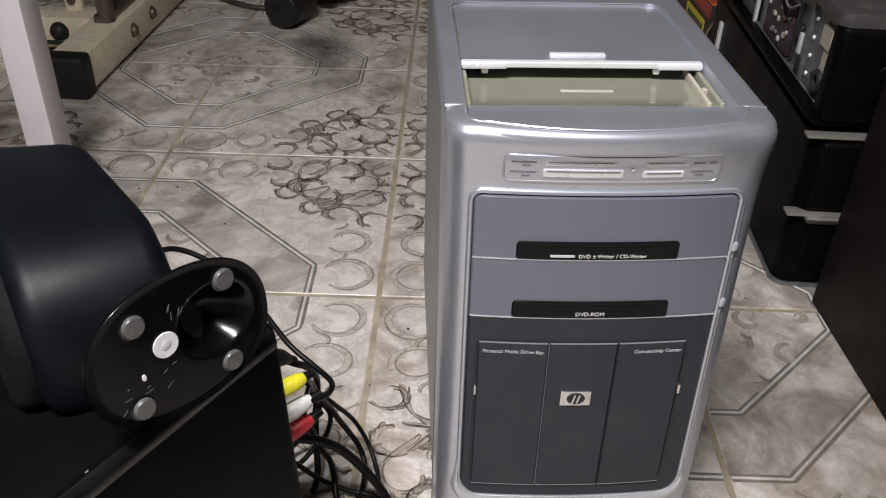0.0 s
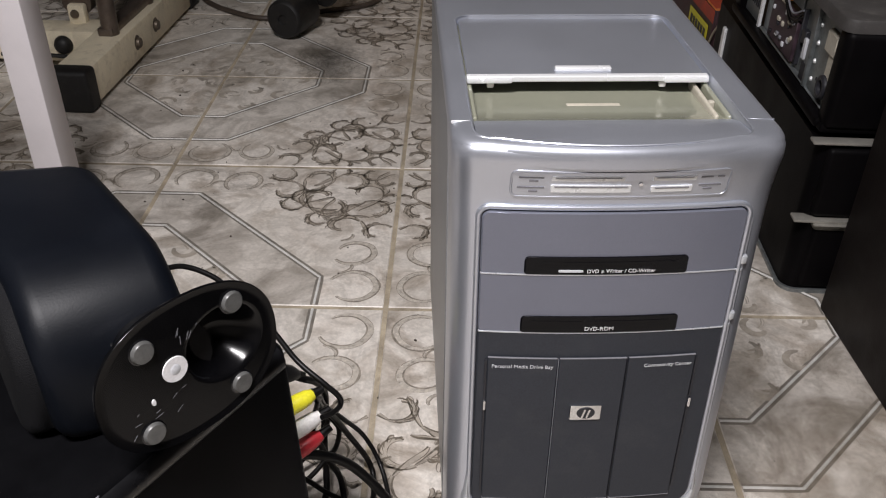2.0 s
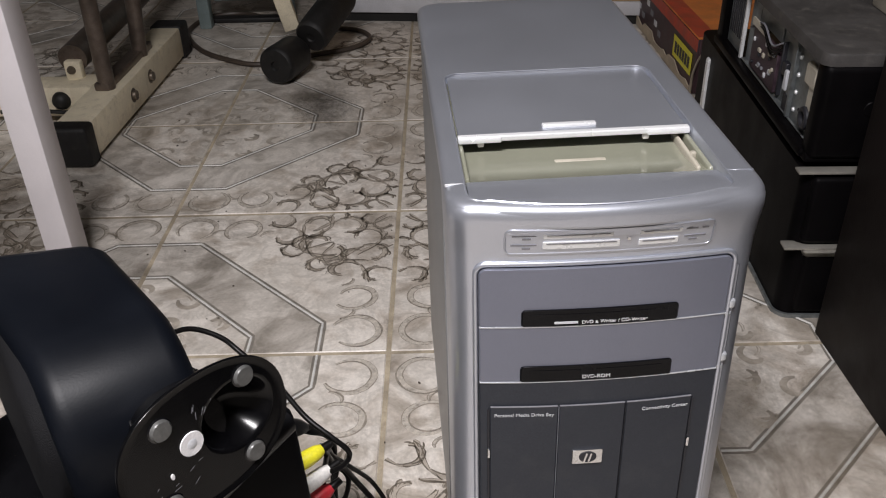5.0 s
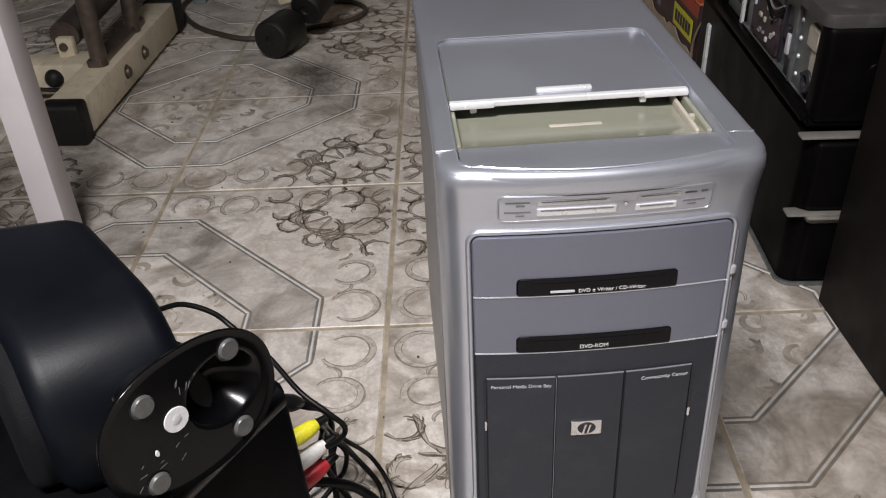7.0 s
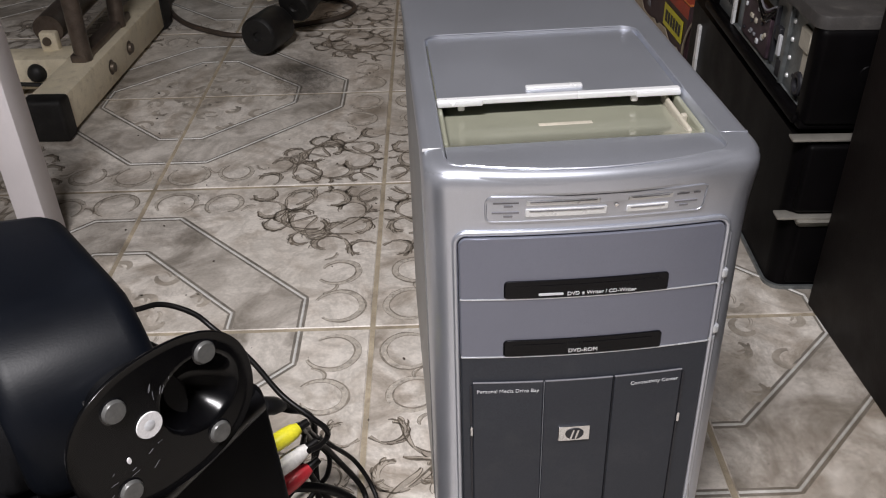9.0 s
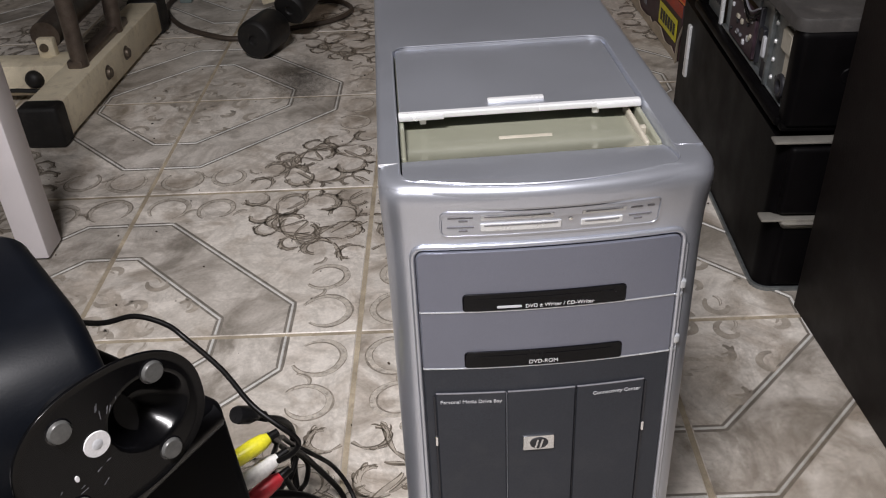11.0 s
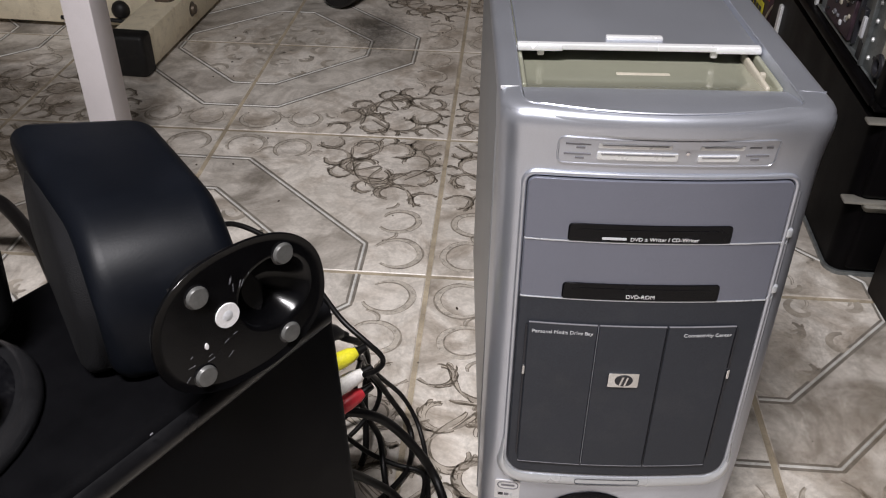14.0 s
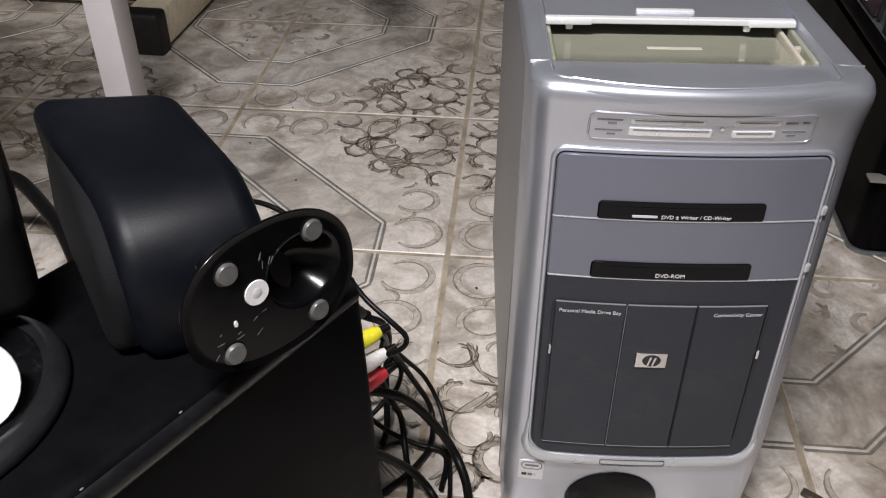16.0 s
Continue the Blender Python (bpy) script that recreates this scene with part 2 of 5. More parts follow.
def loft(rings, closed=True, cap0=True, cap1=True, bm=None):
    bm = bm or bmesh.new()
    vs = [[bm.verts.new(p) for p in r] for r in rings]
    n = len(vs[0])
    for a, b in zip(vs, vs[1:]):
        for i in range(n if closed else n - 1):
            j = (i + 1) % n
            bm.faces.new((a[i], a[j], b[j], b[i]))
    if cap0:
        bm.faces.new(vs[0])
    if cap1:
        bm.faces.new(vs[-1])
    return bm


def lathe(profile, n=28, m=None, bm=None, caps=True):
    """Turns (radius, height) pairs round the z axis."""
    rings = [[(r * math.cos(2 * math.pi * i / n), r * math.sin(2 * math.pi * i / n), h) for i in range(n)] for r, h in profile]
    bm = loft(rings, bm=bm, cap0=caps, cap1=caps)
    if m:
        bmesh.ops.transform(bm, matrix=m, verts=bm.verts[:])
    return bm


def spline(points, per=8):
    """A smooth line through the points."""
    p = [Vector(q) for q in points]
    p = [2 * p[0] - p[1], *p, 2 * p[-1] - p[-2]]
    out = []
    for a, b, c, d in zip(p, p[1:], p[2:], p[3:]):
        for k in range(per):
            t = k / per
            out.append(0.5 * (2 * b + (c - a) * t + (2 * a - 5 * b + 4 * c - d) * t * t + (3 * b - a - 3 * c + d) * t ** 3))
    return out + [p[-2]]


def tube(line, r, n=10, closed=False, bm=None, squash=1.0):
    line = [Vector(p) for p in line]
    rings, side = [], None
    for i, p in enumerate(line):
        if closed:
            t = (line[(i + 1) % len(line)] - line[i - 1]).normalized()
        else:
            t = (line[min(i + 1, len(line) - 1)] - line[max(i - 1, 0)]).normalized()
        if side is None:
            side = t.orthogonal().normalized()
        side = (side - t * side.dot(t)).normalized()
        up = t.cross(side)
        rad = r[i] if isinstance(r, (list, tuple)) else r
        rings.append([p + rad * (math.cos(2 * math.pi * k / n) * side + squash * math.sin(2 * math.pi * k / n) * up) for k in range(n)])
    if closed:
        rings.append(rings[0])
    bm = loft(rings, cap0=not closed, cap1=not closed, bm=bm)
    if closed:
        bmesh.ops.remove_doubles(bm, verts=bm.verts[:], dist=1e-6)
    return bm


def frame_of(origin, ahead, up=(0, 0, 1)):
    """A pose whose y axis points ahead and whose z axis is near up."""
    y = Vector(ahead).normalized()
    x = y.cross(Vector(up)).normalized()
    z = x.cross(y)
    m = Matrix((x, y, z)).transposed().to_4x4()
    return Matrix.Translation(origin) @ m


def words(text, size, material, parent, m, name="lettering", depth=0.0001, label=""):
    cu = bpy.data.curves.new("lettering", "FONT")
    cu.body, cu.size, cu.extrude = text, size, depth
    cu.align_x, cu.align_y = "CENTER", "CENTER"
    tmp = bpy.data.objects.new("lettering", cu)
    me = bpy.data.meshes.new_from_object(tmp)
    bpy.data.objects.remove(tmp)
    me.materials.clear()
    me.materials.append(material)
    ob = new(name, me)
    ob.parent, ob.matrix_basis = parent, m
    if label:
        ob["label"] = label
    return ob


# ---- room ----
D = 0.33                                   # tile pitch
GX, GY = -0.16, 0.37                       # one grout crossing
X0, X1, Y0, Y1, H = GX - 7 * D, GX + 6 * D, GY - 7 * D, GY + 7 * D, 2.6

tagged(part("floor", block(X0, X1, Y0, Y1, -0.12, -0.0014), GROUT), "sandy brown dirty grout bed under glazed tiles", "floor", kind="structure")
FLOOR = bpy.data.objects["floor"]
for nm, args in (("wall_north", (X0 - 0.1, X1 + 0.1, Y1, Y1 + 0.1)), ("wall_south", (X0 - 0.1, X1 + 0.1, Y0 - 0.1, Y0)),
                 ("wall_west", (X0 - 0.1, X0, Y0, Y1)), ("wall_east", (X1, X1 + 0.1, Y0, Y1))):
    tagged(part(nm, block(*args, -0.12, H), PLASTER), "plain cream plastered room wall", "wall", kind="structure")
tagged(part("ceiling", block(X0 - 0.1, X1 + 0.1, Y0 - 0.1, Y1 + 0.1, H, H + 0.1), CEIL), "plain off-white plastered ceiling", "ceiling", kind="structure")

# ---- tube lamp over the floor ----
pend = thing("tube_lamp", pose(LAMP[0], LAMP[1], LAMP[2]), "plain white hanging tube lamp batten", "lamp")
part("housing", block(-0.30, 0.30, -0.075, 0.075, 0.006, 0.045, 0.006, 2), WHITE_LEG, pend)
for x in (-0.22, 0.22):
    part("rod", tube([(x, 0, 0.044), (x, 0, 0.30), (x, 0, H - LAMP[2])], 0.004, 8), WHITE_LEG, pend)

# ---- silver computer tower ----
TOWER_M = pose(0.0045, 0.023, 0, 0, 0, 3.5)
HW, TOP, DEPTH = 0.0930, 0.386, 0.40
tower = thing("computer_tower", TOWER_M, "silver computer tower with blue-grey drive bays standing on the tiles", "computer")


def yf(x, z):
    """The front's curved surface: bowed across and swelling towards its lower half."""
    u = max(-1.0, min(1.0, x / HW))
    lean = -(0.30 - z) * 0.045 if z > 0.112 else -0.0085 + 0.09 * (0.112 - z) ** 2 / (0.112 - z + 0.020)
    crest = max(0.0, min(1.0, (z - 0.345) / 0.032))
    brow = max(0.0, min(1.0, (z - 0.364) / 0.014))
    return lean - 0.006 * (1 - u * u) - 0.0042 * crest * crest * (3 - 2 * crest) - 0.0062 * (1 - u * u) * brow * brow * (3 - 2 * brow)


def section(z, inset=0.0, r=0.016, back=0.05, n=22):
    """One level of the front shell, from its left rear edge round the front to its right rear edge."""
    hw = HW - inset + 0.0012 * max(0.0, min(1.0, (z - 0.33) / 0.04))
    pts = [(-hw, back, z), (-hw, (back + r) / 2, z)]
    for k in range(7):
        a = math.pi + k / 6 * math.pi / 2
        pts.append((-hw + r + r * math.cos(a), yf(-hw + r, z) + inset + r + r * math.sin(a), z))
    for k in range(1, n):
        x = -hw + r + (2 * hw - 2 * r) * k / n
        pts.append((x, yf(x, z) + inset, z))
    for k in range(7):
        a = 1.5 * math.pi + k / 6 * math.pi / 2
        pts.append((hw - r + r * math.cos(a), yf(hw - r, z) + inset + r + r * math.sin(a), z))
    return pts + [(hw, (back + r) / 2, z), (hw, back, z)]


levels = [(0.004, 0.004), (0.010, 0.001), (0.02, 0)] + [(0.02 + 0.354 * k / 30, 0) for k in range(1, 31)]
levels += [(TOP - 0.009 + 0.009 * math.sin(a), 0.009 * (1 - math.cos(a))) for a in (0.3, 0.65, 1.0, 1.3)]
bm = loft([section(z, i) for z, i in levels], closed=False, cap0=False, cap1=False)
part("front_bezel", bm, SILVER, tower, "smooth silver-painted curved front bezel")

# top cover: a ring round the opening of the sliding lid
LX, LY0, LY1, OX = 0.0772, -0.0035, 0.204, -0.0036
SHIFT = Matrix.Translation((OX, 0, 0))      # the opening sits a little off the middle
BOW = 0.0145


def ring(hw, y0, y1, r, z, bow=0.0, n=18, cx0=0.0):
    pts = []
    for k in range(n + 1):
        x = -hw + r + (2 * hw - 2 * r) * k / n
        pts.append((x, y0 - bow * (1 - (x / hw) ** 2) + bow * (1 - ((hw - r) / hw) ** 2), z))
    for cx, cy, a0 in ((hw - r, y0 + r, 1.5), (hw - r, y1 - r, 0.0), (-hw + r, y1 - r, 0.5), (-hw + r, y0 + r, 1.0)):
        pts += [(cx + r * math.cos(math.pi * (a0 + k / 12)), cy + r * math.sin(math.pi * (a0 + k / 12)), z) for k in range(1 if a0 == 1.5 else 0, 7 if a0 != 1.0 else 6)]
    return [(x + cx0, y, z) for x, y, z in pts]


Y_BROW = -0.0030
rings = [ring(HW + 0.0012, Y_BROW, DEPTH, 0.018, TOP - 0.012, BOW)]
for a in (0.0, 0.35, 0.7, 1.05, 1.35):
    i = 0.006 * (1 - math.cos(a))
    rings.append(ring(HW + 0.0012 - i, Y_BROW + i, DEPTH - i, 0.018, TOP - 0.006 + 0.006 * math.sin(a), BOW))
rings.append(ring(HW - 0.0050, Y_BROW + 0.0056, DEPTH - 0.009, 0.016, TOP, BOW))
rings.append(ring(LX + 0.0016, LY0 + 0.0055, LY1 + 0.0016, 0.012, TOP + 0.0005, BOW, cx0=OX))
rings.append(ring(LX + 0.0006, LY0 + 0.0065, LY1 + 0.0006, 0.011, TOP - 0.0008, BOW, cx0=OX))
rings.append(ring(LX, LY0 + 0.007, LY1, 0.011, TOP - 0.016, BOW, cx0=OX))
part("top_cover", loft(rings, cap0=False, cap1=False), SILVER, tower, "silver-painted top cover with a wide inset opening")
part("opening_rim", tube(ring(LX + 0.0010, LY0 + 0.0060, LY1 + 0.0010, 0.0115, TOP + 0.0003, BOW, cx0=OX), 0.0006, 6, closed=True), SILVER, tower, "thin bright rim of the opening")

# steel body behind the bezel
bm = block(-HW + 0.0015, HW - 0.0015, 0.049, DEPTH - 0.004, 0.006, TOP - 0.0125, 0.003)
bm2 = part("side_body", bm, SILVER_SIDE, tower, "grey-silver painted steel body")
for s in (-1, 1):
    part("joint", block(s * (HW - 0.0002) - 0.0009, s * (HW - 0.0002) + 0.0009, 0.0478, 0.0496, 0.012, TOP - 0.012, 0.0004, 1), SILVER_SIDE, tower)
    x0, x1 = (-0.0935, -0.0815) if s < 0 else (0.0750, 0.0915)
    part("cover_seam", block(x0, x1, 0.0243, 0.0251, TOP - 0.0016, TOP + 0.0005, 0.0003, 1), BRIGHT if s < 0 else SILVER, tower)
    part("foot", block(s * 0.062 - 0.012, s * 0.062 + 0.012, 0.03, 0.06, 0, 0.010, 0.002), RUBBER, tower)
    part("foot", block(s * 0.062 - 0.012, s * 0.062 + 0.012, DEPTH - 0.05, DEPTH - 0.02, 0, 0.010, 0.002), RUBBER, tower)

# inset apron, tray and sliding lid
def strip_surface(profile, hw, nx=14, bow=0.0, thick=0.002):
    """A sheet that follows a (y, z) profile and is bowed at its first line."""
    rows = []
    for i, (y, z) in enumerate(profile):
        f = bow * (1 - i / max(1, len(profile) - 1))
        rows.append([(-hw + 2 * hw * k / nx, y - f * (1 - (2 * k / nx - 1) ** 2), z) for k in range(nx + 1)])
    low = [[(x, y, z - thick) for x, y, z in r] for r in rows]
    bm = bmesh.new()
    a = [[bm.verts.new(p) for p in r] for r in rows]
    b = [[bm.verts.new(p) for p in r] for r in low]
    for g in (a, b):
        for r, s in zip(g, g[1:]):
            for k in range(nx):
                bm.faces.new((r[k], r[k + 1], s[k + 1], s[k]))
    for i in (0, len(a) - 1):
        for k in range(nx):
            bm.faces.new((a[i][k], a[i][k + 1], b[i][k + 1], b[i][k]))
    for k in (0, nx):
        for i in range(len(a) - 1):
            bm.faces.new((a[i][k], a[i + 1][k], b[i + 1][k], b[i][k]))
    return bm


prof = [(LY0 + 0.0085, TOP - 0.0014), (LY0 + 0.0110, TOP - 0.0008), (0.014, TOP - 0.0012), (0.024, TOP - 0.0024), (0.032, TOP - 0.0042), (0.038, TOP - 0.0062)]
part("apron", strip_surface(prof, LX - 0.0005, bow=BOW * 0.8), SILVER, tower, "silver front apron of the dock", m=SHIFT)
prof = [(0.0381, TOP - 0.0063), (0.046, TOP - 0.0086), (0.060, TOP - 0.0108), (0.080, TOP - 0.0120), (0.120, TOP - 0.0124), (LY1 - 0.004, TOP - 0.0125)]
part("tray", strip_surface(prof, LX - 0.0005), TRAY, tower, "glossy yellowish beige dock tray", m=SHIFT)
for s in (-1, 1):
    part("tray_wall", block(min(s * 0.0735, s * 0.0768), max(s * 0.0735, s * 0.0768), 0.040, 0.200, TOP - 0.018, TOP - 0.0050, 0.0012), TRAY, tower, m=SHIFT)
    part("lid_tab", block(s * 0.055 - 0.0022, s * 0.055 + 0.0022, 0.0905, 0.094, TOP - 0.0085, TOP - 0.0035, 0.001), WHITE_PLASTIC, tower, m=Matrix.Translation((OX - 0.0065, 0, 0)))
part("tray_rail", block(0.0680, 0.0708, 0.044, 0.100, TOP - 0.0145, TOP - 0.0066, 0.0014), BEIGE_PART, tower, "pale guide rail of the lid", m=SHIFT)
part("rail_stop", block(0.0700, 0.0735, 0.062, 0.066, TOP - 0.0140, TOP - 0.0060, 0.0008), BEIGE_PART, tower, m=SHIFT)
part("tray_bar", block(-0.0160, 0.0175, 0.0690, 0.0735, TOP - 0.0130, TOP - 0.0112, 0.0006, 2), BEIGE_PART, tower, "pale raised bar in the tray", m=SHIFT)
lid = part("sliding_lid", block(-LX + 0.0012, LX - 0.0012, 0.0915, LY1 - 0.0012, TOP - 0.0045, TOP - 0.0012, 0.0012), SILVER, tower, "flat silver sliding lid pushed half open", smooth=False, m=SHIFT)
# edge and steps paler than the lid; their lit look is coloured in
part("lid_edge", block(-LX + 0.0004, LX - 0.0004, 0.0885, 0.0935, TOP - 0.0038, TOP + 0.0002, 0.0010), BRIGHT, lid, "front edge of the lid, painted pale for the light it catches", smooth=False)
for x0, x1 in ((-LX + 0.0006, -LX + 0.029), (LX - 0.029, LX - 0.0006)):
    part("edge_step", block(x0, x1, 0.0868, 0.0890, TOP - 0.0040, TOP - 0.0006, 0.0008, 2), BRIGHT, lid)
part("lid_grip", block(-0.0192, 0.0172, 0.1005, 0.1055, TOP - 0.002, TOP + 0.0009, 0.001), BRIGHT, lid, "small bright grip bar")


def patch(x0, x1, z0, z1, off, r=0.003, thick=0.003, nx=16, nz=12, edge=0.0008, rb=None):
    """A panel with rounded corners that lies on the curved front, off metres proud of it."""
    rb = r if rb is None else rb
    zs = [z0 + rb * (1 - math.cos(k / 4 * math.pi / 2)) for k in range(4)] + [z0 + rb + (z1 - r - z0 - rb) * k / nz for k in range(nz + 1)] + [z1 - r + r * math.sin(k / 4 * math.pi / 2) for k in range(1, 5)]

    def row(z, dx, d):
        if z < z0 + rb:
            c = rb - math.sqrt(max(0, rb * rb - (z0 + rb - z) ** 2))
        elif z > z1 - r:
            c = r - math.sqrt(max(0, r * r - (z - z1 + r) ** 2))
        else:
            c = 0
        a, b = x0 + c + dx, x1 - c - dx
        return [(a + (b - a) * k / nx, yf(a + (b - a) * k / nx, z) - d, z) for k in range(nx + 1)]

    bm = bmesh.new()
    grid = []
    for i, z in enumerate(zs):
        d = off - (edge if i in (0, len(zs) - 1) else 0)
        rr = row(z, edge, d)
        lo, hi = row(z, 0, off - edge), row(z, 0, off - thick)
        grid.append([bm.verts.new(p) for p in (hi[0], lo[0], *rr, lo[-1], hi[-1])])
    for a, b in zip(grid, grid[1:]):
        for k in range(len(a) - 1):
            bm.faces.new((a[k], a[k + 1], b[k + 1], b[k]))
    for i in (0, len(zs) - 1):
        back = [bm.verts.new((v.co.x, yf(v.co.x, zs[i]) - off + thick, zs[i])) for v in grid[i][1:-1]]
        f = grid[i][1:-1]
        for k in range(len(f) - 1):
            bm.faces.new((f[k], f[k + 1], back[k + 1], back[k]))
    return bm


def rim(x0, x1, z0, z1, r, rad, off, rb=None, n=10, squash=1.0):
    """A bead that runs round a rounded rectangle on the curved front."""
    rb = r if rb is None else rb
    pts = []
    for cx, cz, rr, a0 in ((x1 - rb, z0 + rb, rb, -0.5), (x1 - r, z1 - r, r, 0.0), (x0 + r, z1 - r, r, 0.5), (x0 + rb, z0 + rb, rb, 1.0)):
        pts += [(cx + rr * math.cos(math.pi * (a0 + k / 12)), cz + rr * math.sin(math.pi * (a0 + k / 12))) for k in range(7)]
    full = []
    for a, b in zip(pts, pts[1:] + pts[:1]):
        steps = max(1, int(math.dist(a, b) / 0.008))
        full += [(a[0] + (b[0] - a[0]) * k / steps, a[1] + (b[1] - a[1]) * k / steps) for k in range(steps)]
    return tube([(x, yf(x, z) - off, z) for x, z in full], rad, n, closed=True)


BX = 0.0785
part("bay_recess", patch(-BX, BX, 0.1045, 0.3455, 0.0006, 0.007, 0.002, rb=0.014), DARK_PRINT, tower, "dark gap behind the bay covers")
part("bay_rim", rim(-BX, BX, 0.1045, 0.3455, 0.007, 0.0017, 0.0006, rb=0.016), SILVER, tower, "raised silver bead round the bays")


def smile(n=60, rb=0.016, x1=BX, z0=0.1045, drop=0.0120):
    """The lip under the bays: a rounded band that hugs their lower corners and thins out up the sides."""
    path = [(-x1, z0 + rb + 0.022 * (1 - k / 8), -1, 0) for k in range(8)]
    path += [(-x1 + rb - rb * math.cos(a), z0 + rb - rb * math.sin(a), -math.cos(a), -math.sin(a)) for a in [k / 10 * math.pi / 2 for k in range(11)]]
    path += [(-x1 + rb + (2 * x1 - 2 * rb) * k / 24, z0, 0, -1) for k in range(1, 24)]
    path += [(-x, z, -nx, nz) for x, z, nx, nz in reversed(path[:19])]
    rings = []
    for k, (x, z, nx, nz) in enumerate(path):
        f = math.sin(math.pi * k / (len(path) - 1))
        w = 0.0012 + drop * (0.35 + 0.65 * max(0.0, -nz)) * min(1.0, f * 1.5)
        row = []
        for q, h in ((0.0, -0.001), (0.05, 0.0034), (0.25, 0.0048), (0.55, 0.0044), (0.85, 0.0024), (1.0, -0.001)):
            px, pz = x + nx * w * q, z + nz * w * q
            row.append((px, yf(px, pz) - h * (0.3 + 0.7 * min(1.0, f * 1.6)), pz))
        rings.append(row)
    return loft(rings)


part("lower_lip", smile(), LIP, tower, "bright silver lip below the bays")
part("lip_tab", rim(-0.0275, 0.0180, 0.0978, 0.1035, 0.0020, 0.0003, 0.0046, n=6), DOOR, tower, "fine outline of a pull tab in the lip")

cover_a = part("drive_cover", patch(-BX + 0.002, BX - 0.002, 0.3030, 0.3432, 0.0030, 0.005, 0.004, rb=0.0008), BAY, tower, "blue-grey metallic drive bay cover")
cover_b = part("drive_cover", patch(-BX + 0.002, BX - 0.002, 0.2610, 0.3022, 0.0030, 0.0008, 0.004), BAY, tower, "blue-grey metallic drive bay cover")
cover_c = part("lower_panel", patch(-BX + 0.002, BX - 0.002, 0.1065, 0.2602, 0.0030, 0.0008, 0.004, rb=0.013), DOOR, tower, "graphite lower bay panel")
for z, c in ((0.3026, cover_a), (0.2606, cover_b)):
    part("cover_edge", patch(-BX + 0.0022, BX - 0.0022, z - 0.0005, z + 0.0002, 0.0036, 0.0002, 0.002, nz=1, edge=0.0002), LIP, c)
for z0, c in ((0.3004, cover_a), (0.2584, cover_b)):
    s = part("disc_slot", patch(-0.0510, 0.0455, z0 + 0.0030, z0 + 0.0145, 0.0040, 0.0028, 0.002, nz=4, rb=0.001), SLOT_BLACK, c, "glossy black disc slot window")
    part("slot_line", patch(-0.045, 0.039, z0 + 0.0095, z0 + 0.0115, 0.0043, 0.0008, 0.001, nz=2, edge=0.0002), SLOT_BLACK, s)


def on_front(x, z, off, size=None):
    e = 0.002
    tx = Vector((2 * e, yf(x + e, z) - yf(x - e, z), 0)).normalized()
    tz = Vector((0, yf(x, z + e) - yf(x, z - e), 2 * e)).normalized()
    n = tx.cross(tz).normalized()
    return Matrix.Translation((x, yf(x, z) - off, z)) @ Matrix((tx, tz, n)).transposed().to_4x4()


words("DVD \u00b1 Writer / CD-Writer", 0.0035, WHITE_LABEL, cover_a, on_front(0.0058, 0.3058, 0.0044), label="white printed drive lettering")
part("print_bar", patch(-0.0310, -0.0165, 0.3050, 0.3065, 0.0044, 0.0005, 0.0006, nz=2, edge=0.0001), LIGHT_PRINT, cover_a)
words("DVD-ROM", 0.0039, WHITE_LABEL, cover_b, on_front(-0.003, 0.2642, 0.0044), label="white printed drive lettering")

doors = []
for x0, x1, nm in ((-0.0700, -0.0258, "media_door"), (-0.0254, 0.0178, "centre_panel"), (0.0182, 0.0620, "media_door")):
    d = part(nm, patch(x0, x1, 0.1185, 0.2415, 0.0044, 0.0012, 0.003, nx=8), DOOR, tower, "graphite sliding door" if nm == "media_door" else "graphite centre panel with badge")
    # thin grey lines paint the glint along the door edges
    part("door_top_glint", patch(x0 + 0.0005, x1 - 0.0005, 0.2411, 0.2416, 0.0047, 0.0002, 0.001, nx=6, nz=1, edge=0.0001), GREY_PRINT, d)
    part("door_foot_glint", patch(x0 + 0.0005, x1 - 0.0005, 0.1183, 0.1187, 0.0047, 0.0002, 0.001, nx=6, nz=1, edge=0.0001), GREY_PRINT, d)
    doors.append(d)
part("door_gap", patch(-0.02575, -0.02545, 0.1195, 0.2410, 0.0048, 0.0001, 0.001, nx=2, edge=0.0001), SILVER, tower)
part("door_gap", patch(0.01785, 0.01815, 0.1195, 0.2410, 0.0048, 0.0001, 0.001, nx=2, edge=0.0001), DARK_PRINT, tower)
for s, xs in ((-1, -0.0708), (1, 0.0630)):
    part("door_side_gap", patch(xs - 0.0007, xs + 0.0007, 0.125, 0.239, 0.0042, 0.0006, 0.001, nx=2, edge=0.0002), DARK_PRINT, tower)
    part("door_catch", patch(xs - 0.0009, xs + 0.0009, 0.199, 0.2065, 0.0056, 0.0007, 0.002, nx=2, nz=3, edge=0.0003), CHROME, tower, "small bright door catch")
words("Personal Media Drive Bay", 0.0037, LIGHT_PRINT, doors[0], on_front(-0.0480, 0.2350, 0.0048), label="pale printed door lettering")
words("Connectivity Center", 0.0037, LIGHT_PRINT, doors[2], on_front(0.0440, 0.2350, 0.0048), label="pale printed door lettering")

